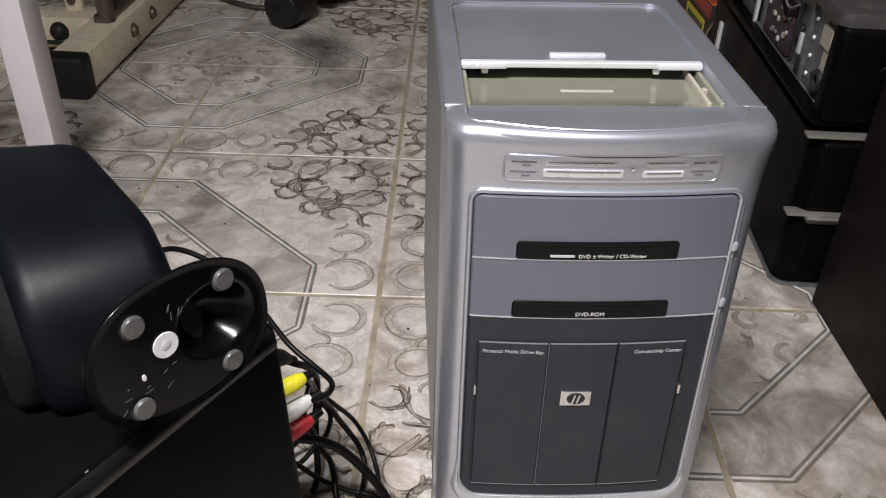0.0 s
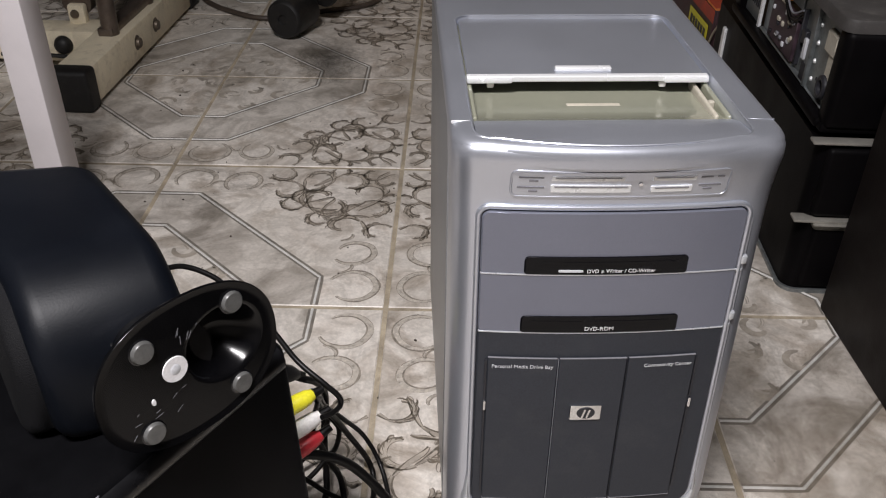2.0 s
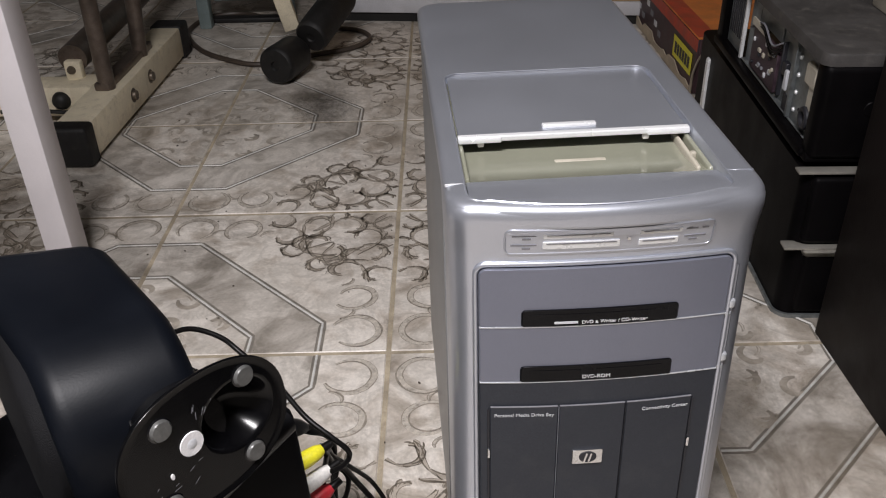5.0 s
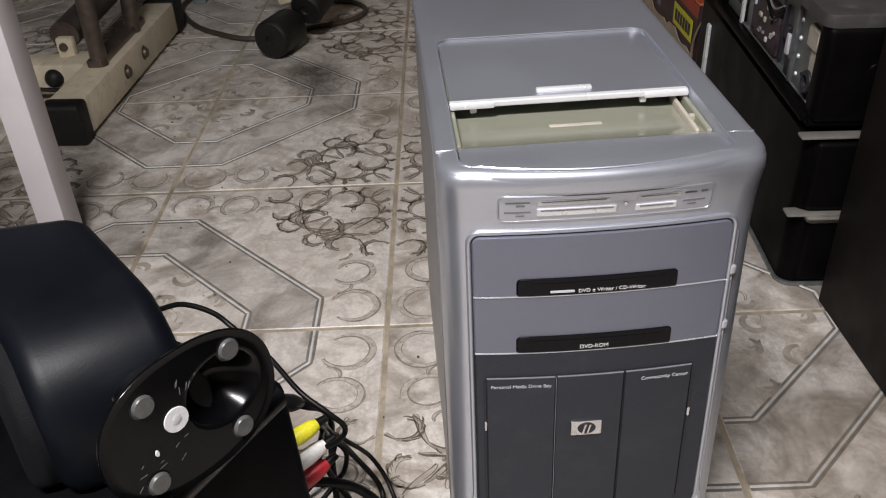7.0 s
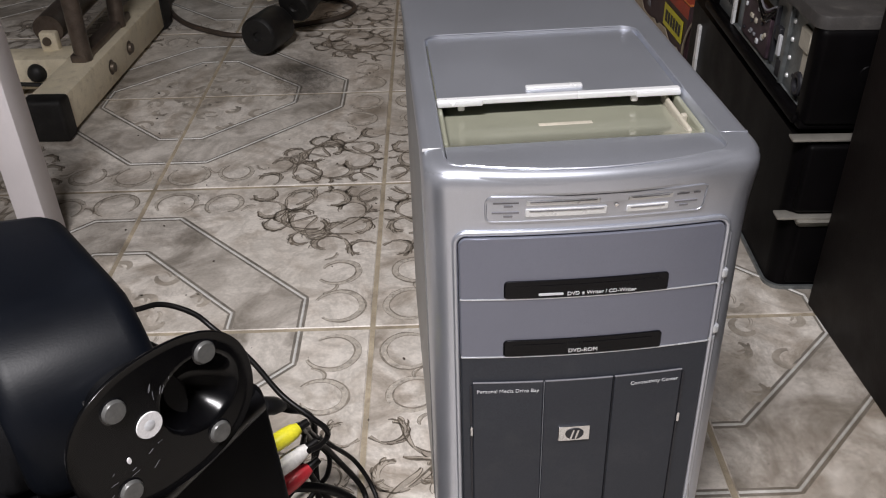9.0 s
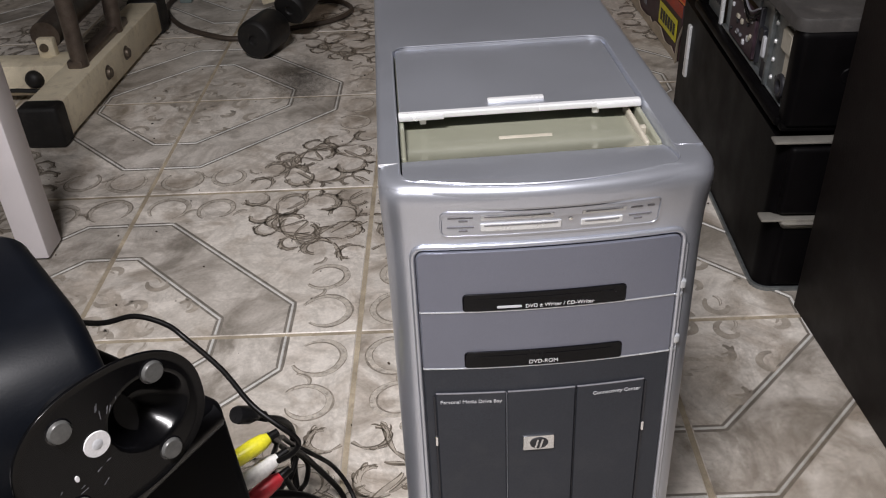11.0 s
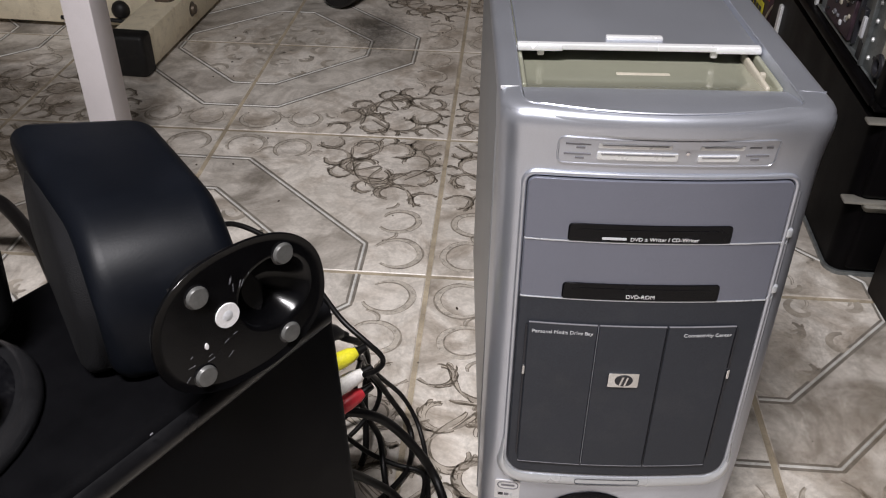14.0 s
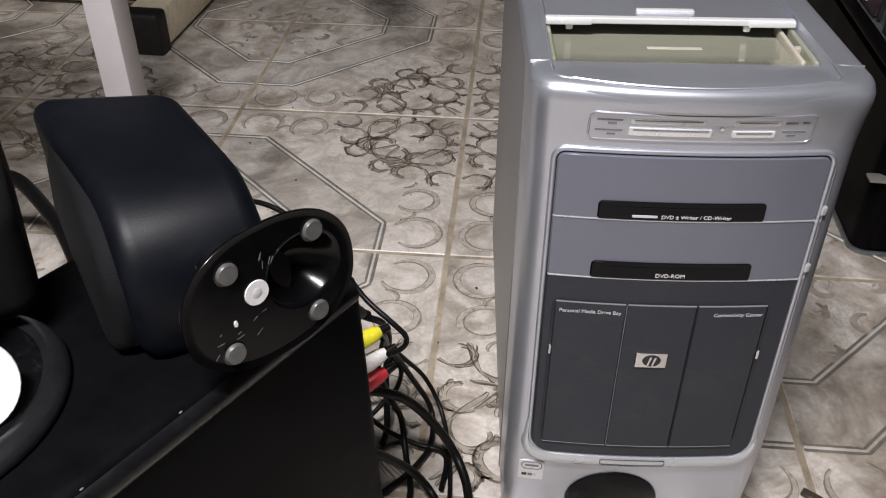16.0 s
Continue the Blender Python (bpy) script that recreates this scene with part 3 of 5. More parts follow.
badge = part("badge", patch(-0.0155, 0.0050, 0.1925, 0.2042, 0.0058, 0.0006, 0.002, nx=6, nz=4, edge=0.0004), CHROME, doors[1], "small chrome maker's badge")
bm = lathe([(0.0001, 0), (0.0050, 0), (0.0052, -0.0003), (0.0052, -0.0006)], 24, on_front(-0.0050, 0.1983, 0.0062) @ Matrix.Diagonal((1.15, 0.92, 1, 1)))
part("badge_oval", bm, DARK_PRINT, badge)
bm = block(-0.0006, 0.0006, -0.0036, 0.0036, 0, 0.0004, 0, 1, on_front(-0.0066, 0.1983, 0.0063) @ pose(0, 0, 0, 0, 0, -14))
part("badge_stroke", block(-0.0006, 0.0006, -0.0036, 0.0036, 0, 0.0004, 0, 1, on_front(-0.0036, 0.1981, 0.0063) @ pose(0, 0, 0, 0, 0, -14), bm), CHROME, badge)

# card reader
reader = part("card_reader", patch(-0.0615, 0.0610, 0.3528, 0.3712, 0.0006, 0.004, 0.002), SILVER, tower, "silver memory card reader panel")
part("reader_rim", rim(-0.0615, 0.0610, 0.3528, 0.3712, 0.004, 0.0005, 0.0005, n=6), SILVER, reader)
for x0, x1, z0, z1 in ((-0.0395, 0.0010, 0.3640, 0.3675), (-0.0395, 0.0055, 0.3563, 0.3612), (0.0165, 0.0415, 0.3640, 0.3672), (0.0165, 0.0400, 0.3563, 0.3602)):
    s = part("card_slot", patch(x0, x1, z0, z1, 0.0014, 0.0006, 0.002, nx=8, nz=2, edge=0.0003), BRIGHT, reader, "pale card slot with a dark gap")
    part("slot_gap", patch(x0 + 0.002, x1 - 0.002, z1 - 0.0013, z1 - 0.0006, 0.0017, 0.0002, 0.001, nx=6, nz=1, edge=0.0001), GREY_PRINT, s)
part("reader_lamp", lathe([(0.0001, 0.0006), (0.0011, 0.0005), (0.0014, -0.0006)], 14, on_front(0.0105, 0.3615, 0.0008)), CHROME, reader)
for x, z, w in ((-0.0505, 0.3660, 0.014), (-0.0490, 0.3636, 0.005), (-0.0505, 0.3592, 0.015), (-0.0490, 0.3566, 0.005), (0.0475, 0.3655, 0.007), (0.0555, 0.3655, 0.004), (0.0500, 0.3600, 0.013), (0.0490, 0.3574, 0.005)):
    part("print_bar", patch(x - w / 2, x + w / 2, z - 0.0006, z + 0.0006, 0.0010, 0.0002, 0.0006, nx=3, nz=1, edge=0.0001), GREY_PRINT, reader)

# side latches, power button, sticker
part("side_ridge", patch(0.0772, 0.0826, 0.122, 0.336, 0.0008, 0.0025, 0.004, nx=6, edge=0.0012), SILVER, tower, "rounded silver ridge beside the bays")
for z in (0.3075, 0.2670):
    lt = part("latch", block(-0.0024, 0.0024, -0.0032, 0.0032, -0.0030, 0.0020, 0.0016, 4, on_front(0.0806, z, 0.0006)), LIP, tower, "small chrome side latch")
    part("latch_slot", block(-0.0020, 0.0020, -0.0085, -0.0058, -0.001, 0.0012, 0.0006, 2, on_front(0.0788, z, 0.0008)), LIP, lt)
bm = lathe([(0.0001, 0.0062), (0.012, 0.0058), (0.024, 0.0046), (0.031, 0.0026), (0.0340, 0.0008), (0.0347, -0.003)], 36, on_front(-0.0130, 0.0490, 0.0))
part("power_button", bm, SLOT_BLACK, tower, "large domed black power button")
st = part("sticker", patch(-0.0835, -0.0652, 0.0680, 0.0905, 0.0006, 0.0016, 0.0006, nx=4, nz=4, edge=0.0001), WHITE_LABEL, tower, "small pale processor sticker")
part("sticker_oval", rim(-0.0815, -0.0668, 0.0810, 0.0890, 0.0036, 0.0004, 0.0007, n=6), GREY_PRINT, st)
part("sticker_bar", patch(-0.0790, -0.0692, 0.0838, 0.0860, 0.0008, 0.0003, 0.0004, nx=3, nz=1, edge=0.0001), GREY_PRINT, st)
for x0, x1, tone in ((-0.0810, -0.0772, DARK_PRINT), (-0.0765, -0.0730, GREY_PRINT), (-0.0722, -0.0705, LIGHT_PRINT)):
    part("sticker_bar", patch(x0, x1, 0.0725, 0.0755, 0.0008, 0.0003, 0.0004, nx=3, nz=1, edge=0.0001), tone, st)

# ---- black subwoofer box ----
CORNER, D1, D2 = Vector((-0.174, -0.0485, 0)), Vector((-0.507, -0.862, 0)), Vector((-0.862, 0.507, 0))
SUB_M = Matrix.Translation(CORNER) @ Matrix((-D1, -D2, Vector((0, 0, 1)))).transposed().to_4x4()
# local x runs along the front top edge to the corner, local y towards the viewer
SUB_TOP = 0.300
sub = thing("subwoofer", SUB_M, "large black vinyl subwoofer box standing on the tiles", "speaker")
bm = block(-0.34, 0.0, -0.142, 0.0, 0.012, SUB_TOP)
for v in bm.verts:
    if v.co.z < 0.1 and v.co.x > -0.1:
        v.co.x += 0.017
bmesh.ops.bevel(bm, geom=bm.edges[:], offset=0.009, segments=4, profile=0.5, affect="EDGES")
part("cabinet", bm, SUB_BLACK, sub, "black vinyl-wrapped cabinet")
for x in (-0.31, -0.03):
    for y in (-0.115, -0.03):
        part("foot", lathe([(0.014, 0), (0.014, 0.010), (0.012, 0.013)], 16, Matrix.Translation((x, y, 0))), RUBBER, sub)
part("edge_trim", tube([(-0.335, -0.0065, SUB_TOP - 0.0105), (-0.17, -0.0065, SUB_TOP - 0.0105), (-0.006, -0.0065, SUB_TOP - 0.0105)], 0.0085, 20), EDGE_BLACK, sub, "broad rounded satin edge trim")

rnd_f = random.Random(8)
for k in range(6):
    x = -0.30 + 0.27 * rnd_f.random()
    part("worn_fleck", block(x, x + 0.0012 + 0.0016 * rnd_f.random(), 0.0006, 0.0014, SUB_TOP + 0.0016, SUB_TOP + 0.0027, 0.0004, 1), GREY_PRINT, sub)

# ---- satellite speaker lying on the subwoofer ----
FN = Vector((0.755, -0.648, 0.10)).normalized()
FOOT_C = Vector((-0.2015, -0.1155, 0.3440))
foot_m = frame_of(FOOT_C, FN)              # local y out of the sole, x across, z up
sat = thing("satellite_speaker", Matrix.Translation((-0.262, -0.085, SUB_TOP)), "dark navy satellite speaker lying on its back on the subwoofer", "speaker", "satellite speakers")
inv = sat.matrix_basis.inverted()


def sole_ring(k, y, n=88):
    pts = []
    for i in range(n):
        a = 2 * math.pi * i / n
        c, s = math.cos(a), math.sin(a)
        x = 0.0460 * k * math.copysign(abs(c) ** 0.88, c)
        z = 0.0355 * k * math.copysign(abs(s) ** 0.88, s)
        pts.append((x, y, z - 0.004))
    return pts


def hollow(x, z):
    """Depth of the smooth bowl where the neck meets the sole."""
    u, v = -x - 0.0180, z + 0.0015
    q = 1 - (u / 0.0205) ** 2 - (v / 0.0185) ** 2
    return 0.0 if q <= 0 else -0.0190 * q * q / (q + 0.10)


DISH = -0.0007
rings = [sole_ring(0.50, -0.030), sole_ring(0.62, -0.016), sole_ring(0.86, -0.0065), sole_ring(0.965, -0.0035), sole_ring(1.0, -0.0014), sole_ring(0.997, -0.0004), sole_ring(0.990, 0.0), sole_ring(0.975, -0.0002), sole_ring(0.935, -0.0005), sole_ring(0.905, DISH)]
rings += [[(x, y + hollow(x, z), z) for x, y, z in sole_ring(0.885 - 0.879 * k / 48, DISH)] for k in range(49)]
sole = part("stand_foot", loft(rings), FOOT_BLACK, sat, "glossy black oval foot with dusty scuffs", m=inv @ foot_m)
flip = -1  # the foot's own x runs to the viewer's left
for u, v in ((0.025, 0.0165), (-0.0205, 0.0155), (-0.025, -0.0250), (0.0215, -0.0265)):
    base = part("pad_socket", lathe([(0.0062, -0.0032), (0.0060, 0.0004), (0.0054, 0.0008), (0.0001, 0.0008)], 20, Matrix.Translation((flip * u, -0.001, v)) @ pose(0, 0, 0, -90)), GLOSS_BLACK, sole)
    part("foot_pad", lathe([(0.0053, 0.0002), (0.0053, 0.0016), (0.0046, 0.0026), (0.0001, 0.0028)], 20, Matrix.Translation((flip * u, -0.001, v)) @ pose(0, 0, 0, -90)), PAD, base, "translucent grey rubber pad")
part("round_label", lathe([(0.0001, 0.0002), (0.0060, 0.0002), (0.0062, -0.0004)], 28, Matrix.Translation((flip * -0.0085, DISH + 0.0008, -0.0005)) @ pose(0, 0, 0, -90)), WHITE_LABEL, sole, "round white sticker")
part("label_ring", lathe([(0.0001, 0.0003), (0.0024, 0.0003), (0.0026, 0.0002)], 20, Matrix.Translation((flip * -0.0085, DISH + 0.0008, -0.0005)) @ pose(0, 0, 0, -90)), LIGHT_PRINT, sole)
part("white_fleck", lathe([(0.0001, 0.0002), (0.0013, 0.0001), (0.0015, -0.0004)], 10, Matrix.Translation((flip * -0.0215, DISH + 0.0008, -0.0105)) @ pose(0, 0, 0, -90) @ Matrix.Diagonal((0.7, 1.2, 1, 1))), WHITE_LABEL, sole)
rnd_s = random.Random(21)
for k in range(16):
    if k < 7:
        su, sv, tilt = -0.006 + 0.014 * rnd_s.random(), 0.011 + 0.006 * rnd_s.random(), 70
    else:
        su, sv, tilt = -0.034 + 0.030 * rnd_s.random(), -0.024 + 0.014 * rnd_s.random(), 15
    ln = 0.0006 + 0.0014 * rnd_s.random()
    sc = block(-ln, ln, -0.00003, 0.00006, -0.00012, 0.00012, 0, 1, Matrix.Translation((flip * su, DISH + 0.00006, sv)) @ pose(0, 0, 0, 0, tilt + 50 * (rnd_s.random() - 0.5), 0))
    part("scuff_mark", sc, GREY_PRINT, sole)
AX2 = Vector((0.55, -0.835, 0)).normalized()
AX = Vector((0.56, -0.83, 0)).normalized()   # from the far end to the foot
body_m = frame_of(Vector((-0.262, -0.085, SUB_TOP)), AX)


def rounded(x0, x1, z0, z1, r, y, skew=0.0, n=5):
    """A rounded rectangle across the speaker's axis; skew cuts the end at a slant."""
    pts = []
    for cx, cz, a0 in ((x1 - r, z0 + r, 1.5), (x1 - r, z1 - r, 0.0), (x0 + r, z1 - r, 0.5), (x0 + r, z0 + r, 1.0)):
        for k in range(n + 1):
            a = math.pi * (a0 + 0.5 * k / n)
            x = cx + r * math.cos(a)
            pts.append((x, y - skew * x, cz + r * math.sin(a)))
    return pts


rings = []
for y, inset, top in ((-0.1015, 0.012, 0.077), (-0.1005, 0.006, 0.077), (-0.0975, 0.002, 0.077), (-0.091, 0.0, 0.077), (-0.05, 0.0, 0.077), (-0.016, 0.0, 0.0765),
                      (-0.002, 0.0, 0.0755), (0.008, 0.0, 0.0730), (0.017, 0.0, 0.0690), (0.025, 0.0, 0.0630), (0.031, 0.0005, 0.0560), (0.0350, 0.002, 0.0500), (0.0372, 0.005, 0.0440), (0.0382, 0.010, 0.0390)):
    far = max(0.0, min(1.0, -y / 0.09))
    rings.append(rounded(-0.0415 + 0.007 * far + inset, 0.0265 + 0.0115 * far - inset, 0.001 + inset * 0.5, top - inset, 0.0105, y, 0.42 * far))
part("speaker_body", loft(rings), NAVY, sat, "rounded dark navy cabinet", m=inv @ body_m)
rings = []
for y, inset, top in ((-0.098, 0.006, 0.066), (-0.094, 0.001, 0.069), (-0.05, 0.0, 0.069), (-0.010, 0.0, 0.068), (0.008, 0.0, 0.063), (0.018, 0.0005, 0.056), (0.025, 0.002, 0.049), (0.0280, 0.0055, 0.042)):
    far = max(0.0, min(1.0, -y / 0.09))
    ring_pts = rounded(0.0170 + inset * 0.3, 0.0395 + 0.0035 * far - inset, 0.002 + inset, top - inset, 0.0065, y, 0.42 * far)
    rings.append([(x - 0.10 * z * (x > 0.025), yy, z) for x, yy, z in ring_pts])
part("grille", loft(rings), GRILLE, sat, "dark grey cloth front grille", m=inv @ body_m)
neck = tube(spline([tuple(FOOT_C - FN * 0.012 + Vector((0, 0, -0.004))), tuple(FOOT_C - FN * 0.030 + Vector((0, 0, -0.008))), tuple(Vector((-0.242, -0.105, SUB_TOP + 0.033)))], 5), 0.017, 14)
bmesh.ops.transform(neck, matrix=inv, verts=neck.verts[:])
part("neck", neck, GLOSS_BLACK, sat, "short glossy neck")

# ---- second satellite speaker beside it ----
sat2 = thing("satellite_speaker", Matrix.Translation((-0.345, -0.165, SUB_TOP)), "black satellite speaker with glossy round foot on the subwoofer", "speaker", "satellite speakers")
inv2 = sat2.matrix_basis.inverted()
part("stand_foot", lathe([(0.0555, 0), (0.0555, 0.004), (0.046, 0.0085), (0.030, 0.012), (0.022, 0.016), (0.019, 0.022), (0.001, 0.022)], 44, Matrix.Diagonal((0.95, 1.08, 1, 1))), GLOSS_BLACK, sat2, "glossy black round foot")
bm = block(-0.040, 0.032, -0.11, 0.034, 0.0, 0.066, 0.0)
bmesh.ops.bevel(bm, geom=bm.edges[:], offset=0.014, segments=5, profile=0.5, affect="EDGES")
part("speaker_body", bm, GRILLE, sat2, "dark cloth-covered cabinet", m=inv2 @ frame_of(Vector((-0.366, -0.107, SUB_TOP + 0.012)), AX2))
part("foot_rim", lathe([(0.0550, 0.0010), (0.0580, 0.0014), (0.0582, 0.0032), (0.0574, 0.0050), (0.0556, 0.0066), (0.0530, 0.0080), (0.0495, 0.0088), (0.0470, 0.0086)], 44, Matrix.Diagonal((0.95, 1.08, 1, 1)), caps=False), RIM_GREY, sat2, "glossy grey rim catching the light")
part("neck", tube([(0.005, -0.002, 0.012), (0.004, 0.006, 0.03), (0.0, 0.03, 0.042)], 0.017, 14), GLOSS_BLACK, sat2)
ring_bm = lathe([(0.0085, -0.0006), (0.0085, 0.0008), (0.020, 0.0008), (0.0205, 0.0), (0.020, -0.0006), (0.0085, -0.0006)], 32, caps=False)
bmesh.ops.transform(ring_bm, matrix=sat2.matrix_basis.inverted() @ frame_of(Vector((-0.3170, -0.1745, 0.327)), (0.62, -0.55, 0.56)) @ pose(0, 0, 0, -90), verts=ring_bm.verts[:])
part("white_ring", ring_bm, WHITE_LABEL, sat2, "round white paper ring")

# ---- white table leg ----
leg = thing("table_leg", pose(-0.591, 0.5625, 0), "plain white lacquered square table leg standing on the tiles", "table leg")
part("post", block(-0.018, 0.018, -0.0225, 0.0225, 0.003, 0.74, 0.002, 2), WHITE_LEG, leg)
part("glide", block(-0.014, 0.014, -0.018, 0.018, 0.0, 0.004, 0.001, 1), RUBBER, leg)

# ---- exercise bench base ----
bench = thing("exercise_bench", pose(-0.697, 0.866, 0, 0, 0, -2.4), "stained cream steel base of an exercise bench", "exercise bench")
BH = 0.068
part("base_beam", block(-0.030, 0.030, 0.004, 0.545, 0.006, BH, 0.004, 2), CREAM, bench, "cream-painted square steel beam with brown stains")
part("end_cap", block(-0.033, 0.033, -0.002, 0.036, 0.0, BH + 0.002, 0.007, 3), RUBBER, bench, "black rubber end cap")
part("end_cap", block(-0.034, 0.034, 0.520, 0.572, 0.0, BH + 0.004, 0.007, 3), RUBBER, bench, "black rubber end cap")
for y in (0.222, 0.318):
    b = part("bolt_head", lathe([(0.0001, 0.006), (0.0085, 0.0058), (0.0095, 0.004), (0.0095, 0.0), (0.0135, -0.0005), (0.0135, -0.002)], 6 * 4, Matrix.Translation((0.0305, y, 0.038)) @ pose(0, 0, 0, 0, 90, 0)), BOLT, bench, "rusty bolt head")
part("cross_beam", block(-0.52, -0.031, 0.190, 0.250, 0.010, BH - 0.002, 0.004, 2), CREAM, bench, "cream cross beam with a rusty top")
part("joint_plate", block(-0.070, -0.030, 0.186, 0.254, 0.012, BH, 0.003, 2), CREAM, bench)
part("plug", lathe([(0.0001, 0.016), (0.008, 0.015), (0.014, 0.010), (0.0165, 0.003), (0.0165, -0.001)], 24, Matrix.Translation((-0.090, 0.190, 0.042)) @ pose(0, 0, 0, 90, 0, 0)), RUBBER, bench, "round black plug")
part("lock_pin", tube([(-0.20, 0.176, 0.026), (-0.12, 0.176, 0.027), (-0.055, 0.180, 0.022)], 0.004, 8), RUBBER, bench)
part("bracket_bar", block(-0.014, 0.014, 0.165, 0.400, BH - 0.001, BH + 0.014, 0.004, 2), RUST_STEEL, bench, "dark steel bracket bar")
for y, lean in ((0.180, 0.0), (0.352, 0.03)):
    part("upright", tube([(0.004, y, BH), (0.004 + lean * 0.3, y + 0.003, 0.2), (0.004 + lean, y + 0.006, 0.62)], 0.0145, 18), RUST_STEEL, bench, "worn brown steel upright")
part("roller_tube", tube([(-0.078, 0.245, 0.100), (-0.088, 0.45, 0.102), (-0.10, 0.80, 0.105)], 0.026, 18), RUST_STEEL, bench, "dark rusty roller tube")
part("roller_bracket", block(-0.092, -0.060, 0.230, 0.248, BH - 0.004, 0.100, 0.005, 2), CREAM, bench, "stained cream roller bracket")
part("bracket_bolt", lathe([(0.0001, 0.005), (0.007, 0.004), (0.008, 0.0)], 14, Matrix.Translation((-0.078, 0.230, 0.084)) @ pose(0, 0, 0, 90, 0, 0)), BOLT, bench)

# ---- foam roller foot of the bench's leg piece ----
roll = thing("foam_roller", pose(-0.424, 1.215, 0, 0, 0, -14), "black foam roller pair on a cream steel tube", "foam roller")


def roller(c, axis, r, length):
    m = Matrix.Translation(c) @ Vector((0, 0, 1)).rotation_difference(Vector(axis)).to_matrix().to_4x4()
    return lathe([(0.008, 0.004), (0.010, 0.0), (r * 0.86, 0.0), (r * 0.97, 0.004), (r, 0.011), (r, length - 0.011), (r * 0.97, length - 0.004), (r * 0.86, length), (0.001, length)], 36, m)


part("roll", roller((0.006, 0.0, 0.040), (0.12, 1, 0.0), 0.0375, 0.085), RUBBER, roll, "black foam roll with a hollow end")
part("roll", roller((0.048, 0.090, 0.070), (0.14, 0.9, 0.30), 0.035, 0.15), RUBBER, roll, "black foam roll")
part("axle", tube([(0.006, 0.02, 0.040), (0.012, 0.11, 0.050), (0.058, 0.14, 0.080)], 0.011, 12), CREAM, roll)
part("tube_arm", block(-0.016, 0.016, -0.011, 0.011, 0, 0.42, 0.003, 2, pose(0.008, 0.10, 0.085, 8, -13, 20)), CREAM, roll, "cream square steel arm")

# ---- cable on the floor behind ----
line = spline([(-0.50, 1.64, 0.006), (-0.58, 1.69, 0.006), (-0.655, 1.66, 0.006), (-0.676, 1.55, 0.006), (-0.622, 1.43, 0.006), (-0.545, 1.357, 0.006), (-0.467, 1.325, 0.006), (-0.367, 1.374, 0.006), (-0.285, 1.415, 0.006), (-0.252, 1.476, 0.006), (-0.283, 1.535, 0.006), (-0.351, 1.56, 0.006)])
tagged(part("power_cable", tube(line, 0.0055, 8), CABLE_BROWN), "thick brown power cable looped on the tiles", "cable")

# ---- teal stand and low ledge at the back ----
stand = thing("metal_stand", pose(-0.645, 1.60, 0), "grey-teal painted metal stand with a dark foot bar", "stand")
part("stand_leg", block(-0.014, 0.014, -0.01, 0.02, 0, 0.40, 0.003, 2), TEAL, stand)
part("stand_panel", block(0.014, 0.20, 0.045, 0.06, 0.05, 0.40, 0.003, 2), TEAL, stand)
part("foot_bar", block(0.0, 0.19, 0.03, 0.06, 0.0, 0.012, 0.003, 2), RUBBER, stand)
part("stand_leg", block(0.18, 0.205, 0.03, 0.06, 0, 0.40, 0.003, 2), TEAL, stand)

ledge = thing("low_cabinet", pose(-0.36, 1.625, 0, 0, 0, -7), "low tan cabinet with a pale lower edge strip", "cabinet")
part("plinth", block(0.0, 1.1, 0.01, 0.36, 0, 0.022, 0.001, 1), RUBBER, ledge)
part("edge_strip", block(-0.004, 1.104, 0.0, 0.36, 0.022, 0.054, 0.004, 2), SKIRT, ledge, "pale lower edge strip")
part("carcass", block(0.0, 1.1, 0.004, 0.36, 0.054, 0.42, 0.003, 2), TAN, ledge, "tan wood-look front")

# ---- black computer case lying at the side, with an open case on top ----
YAW = -2.2
case_m = pose(0.299, 0.424, 0, 0, 0, YAW)
lower = thing("computer_case", case_m, "glossy black computer case with silver trim on the tiles", "computer", "black computer cases")
bm = block(-0.003, 0.173, -0.007, 0.503, 0.0, 0.0048)
bmesh.ops.bevel(bm, geom=[e for e in bm.edges if abs(e.verts[0].co.z - e.verts[1].co.z) > 0.001], offset=0.020, segments=7, profile=0.5, affect="EDGES")
part("base_plate", bm, GALV, lower, "thin grey base edge")
bm = block(0.0, 0.17, -0.004, 0.50, 0.005, 0.187)
bmesh.ops.bevel(bm, geom=[e for e in bm.edges if abs(e.verts[0].co.z - e.verts[1].co.z) > 0.1], offset=0.018, segments=7, profile=0.5, affect="EDGES")
part("shell", bm, CASE_BLACK, lower, "black side and front")
part("front_upper", block(0.008, 0.166, -0.010, 0.004, 0.104, 0.187, 0.006, 3), CASE_BLACK, lower)
part("front_lower", block(0.016, 0.160, -0.008, 0.004, 0.008, 0.092, 0.006, 3), CASE_BLACK, lower)
part("trim", block(-0.010, 0.174, -0.009, 0.006, 0.1912, 0.1944, 0.0012, 2), DULL_TRIM, lower, "silver trim strip")
part("trim", block(-0.010, 0.174, -0.013, 0.004, 0.0985, 0.1020, 0.0014, 2), DULL_TRIM, lower, "silver trim strip")
bm = block(0.010, 0.150, -0.018, 0.004, 0.086, 0.0985, 0.0)
for v in bm.verts:
    if v.co.z < 0.09:
        v.co.y += 0.010 if v.co.y < 0 else 0
        v.co.x += 0.006 if v.co.x < 0.1 else -0.006
bmesh.ops.bevel(bm, geom=bm.edges[:], offset=0.004, segments=3, profile=0.5, affect="EDGES")
part("handle_lip", bm, DULL_TRIM, lower, "silver curved handle lip")
part("rear_strip", block(-0.004, 0.002, 0.424, 0.437, 0.085, 0.165, 0.0012, 1), BRIGHT, lower, "pale vertical strip")

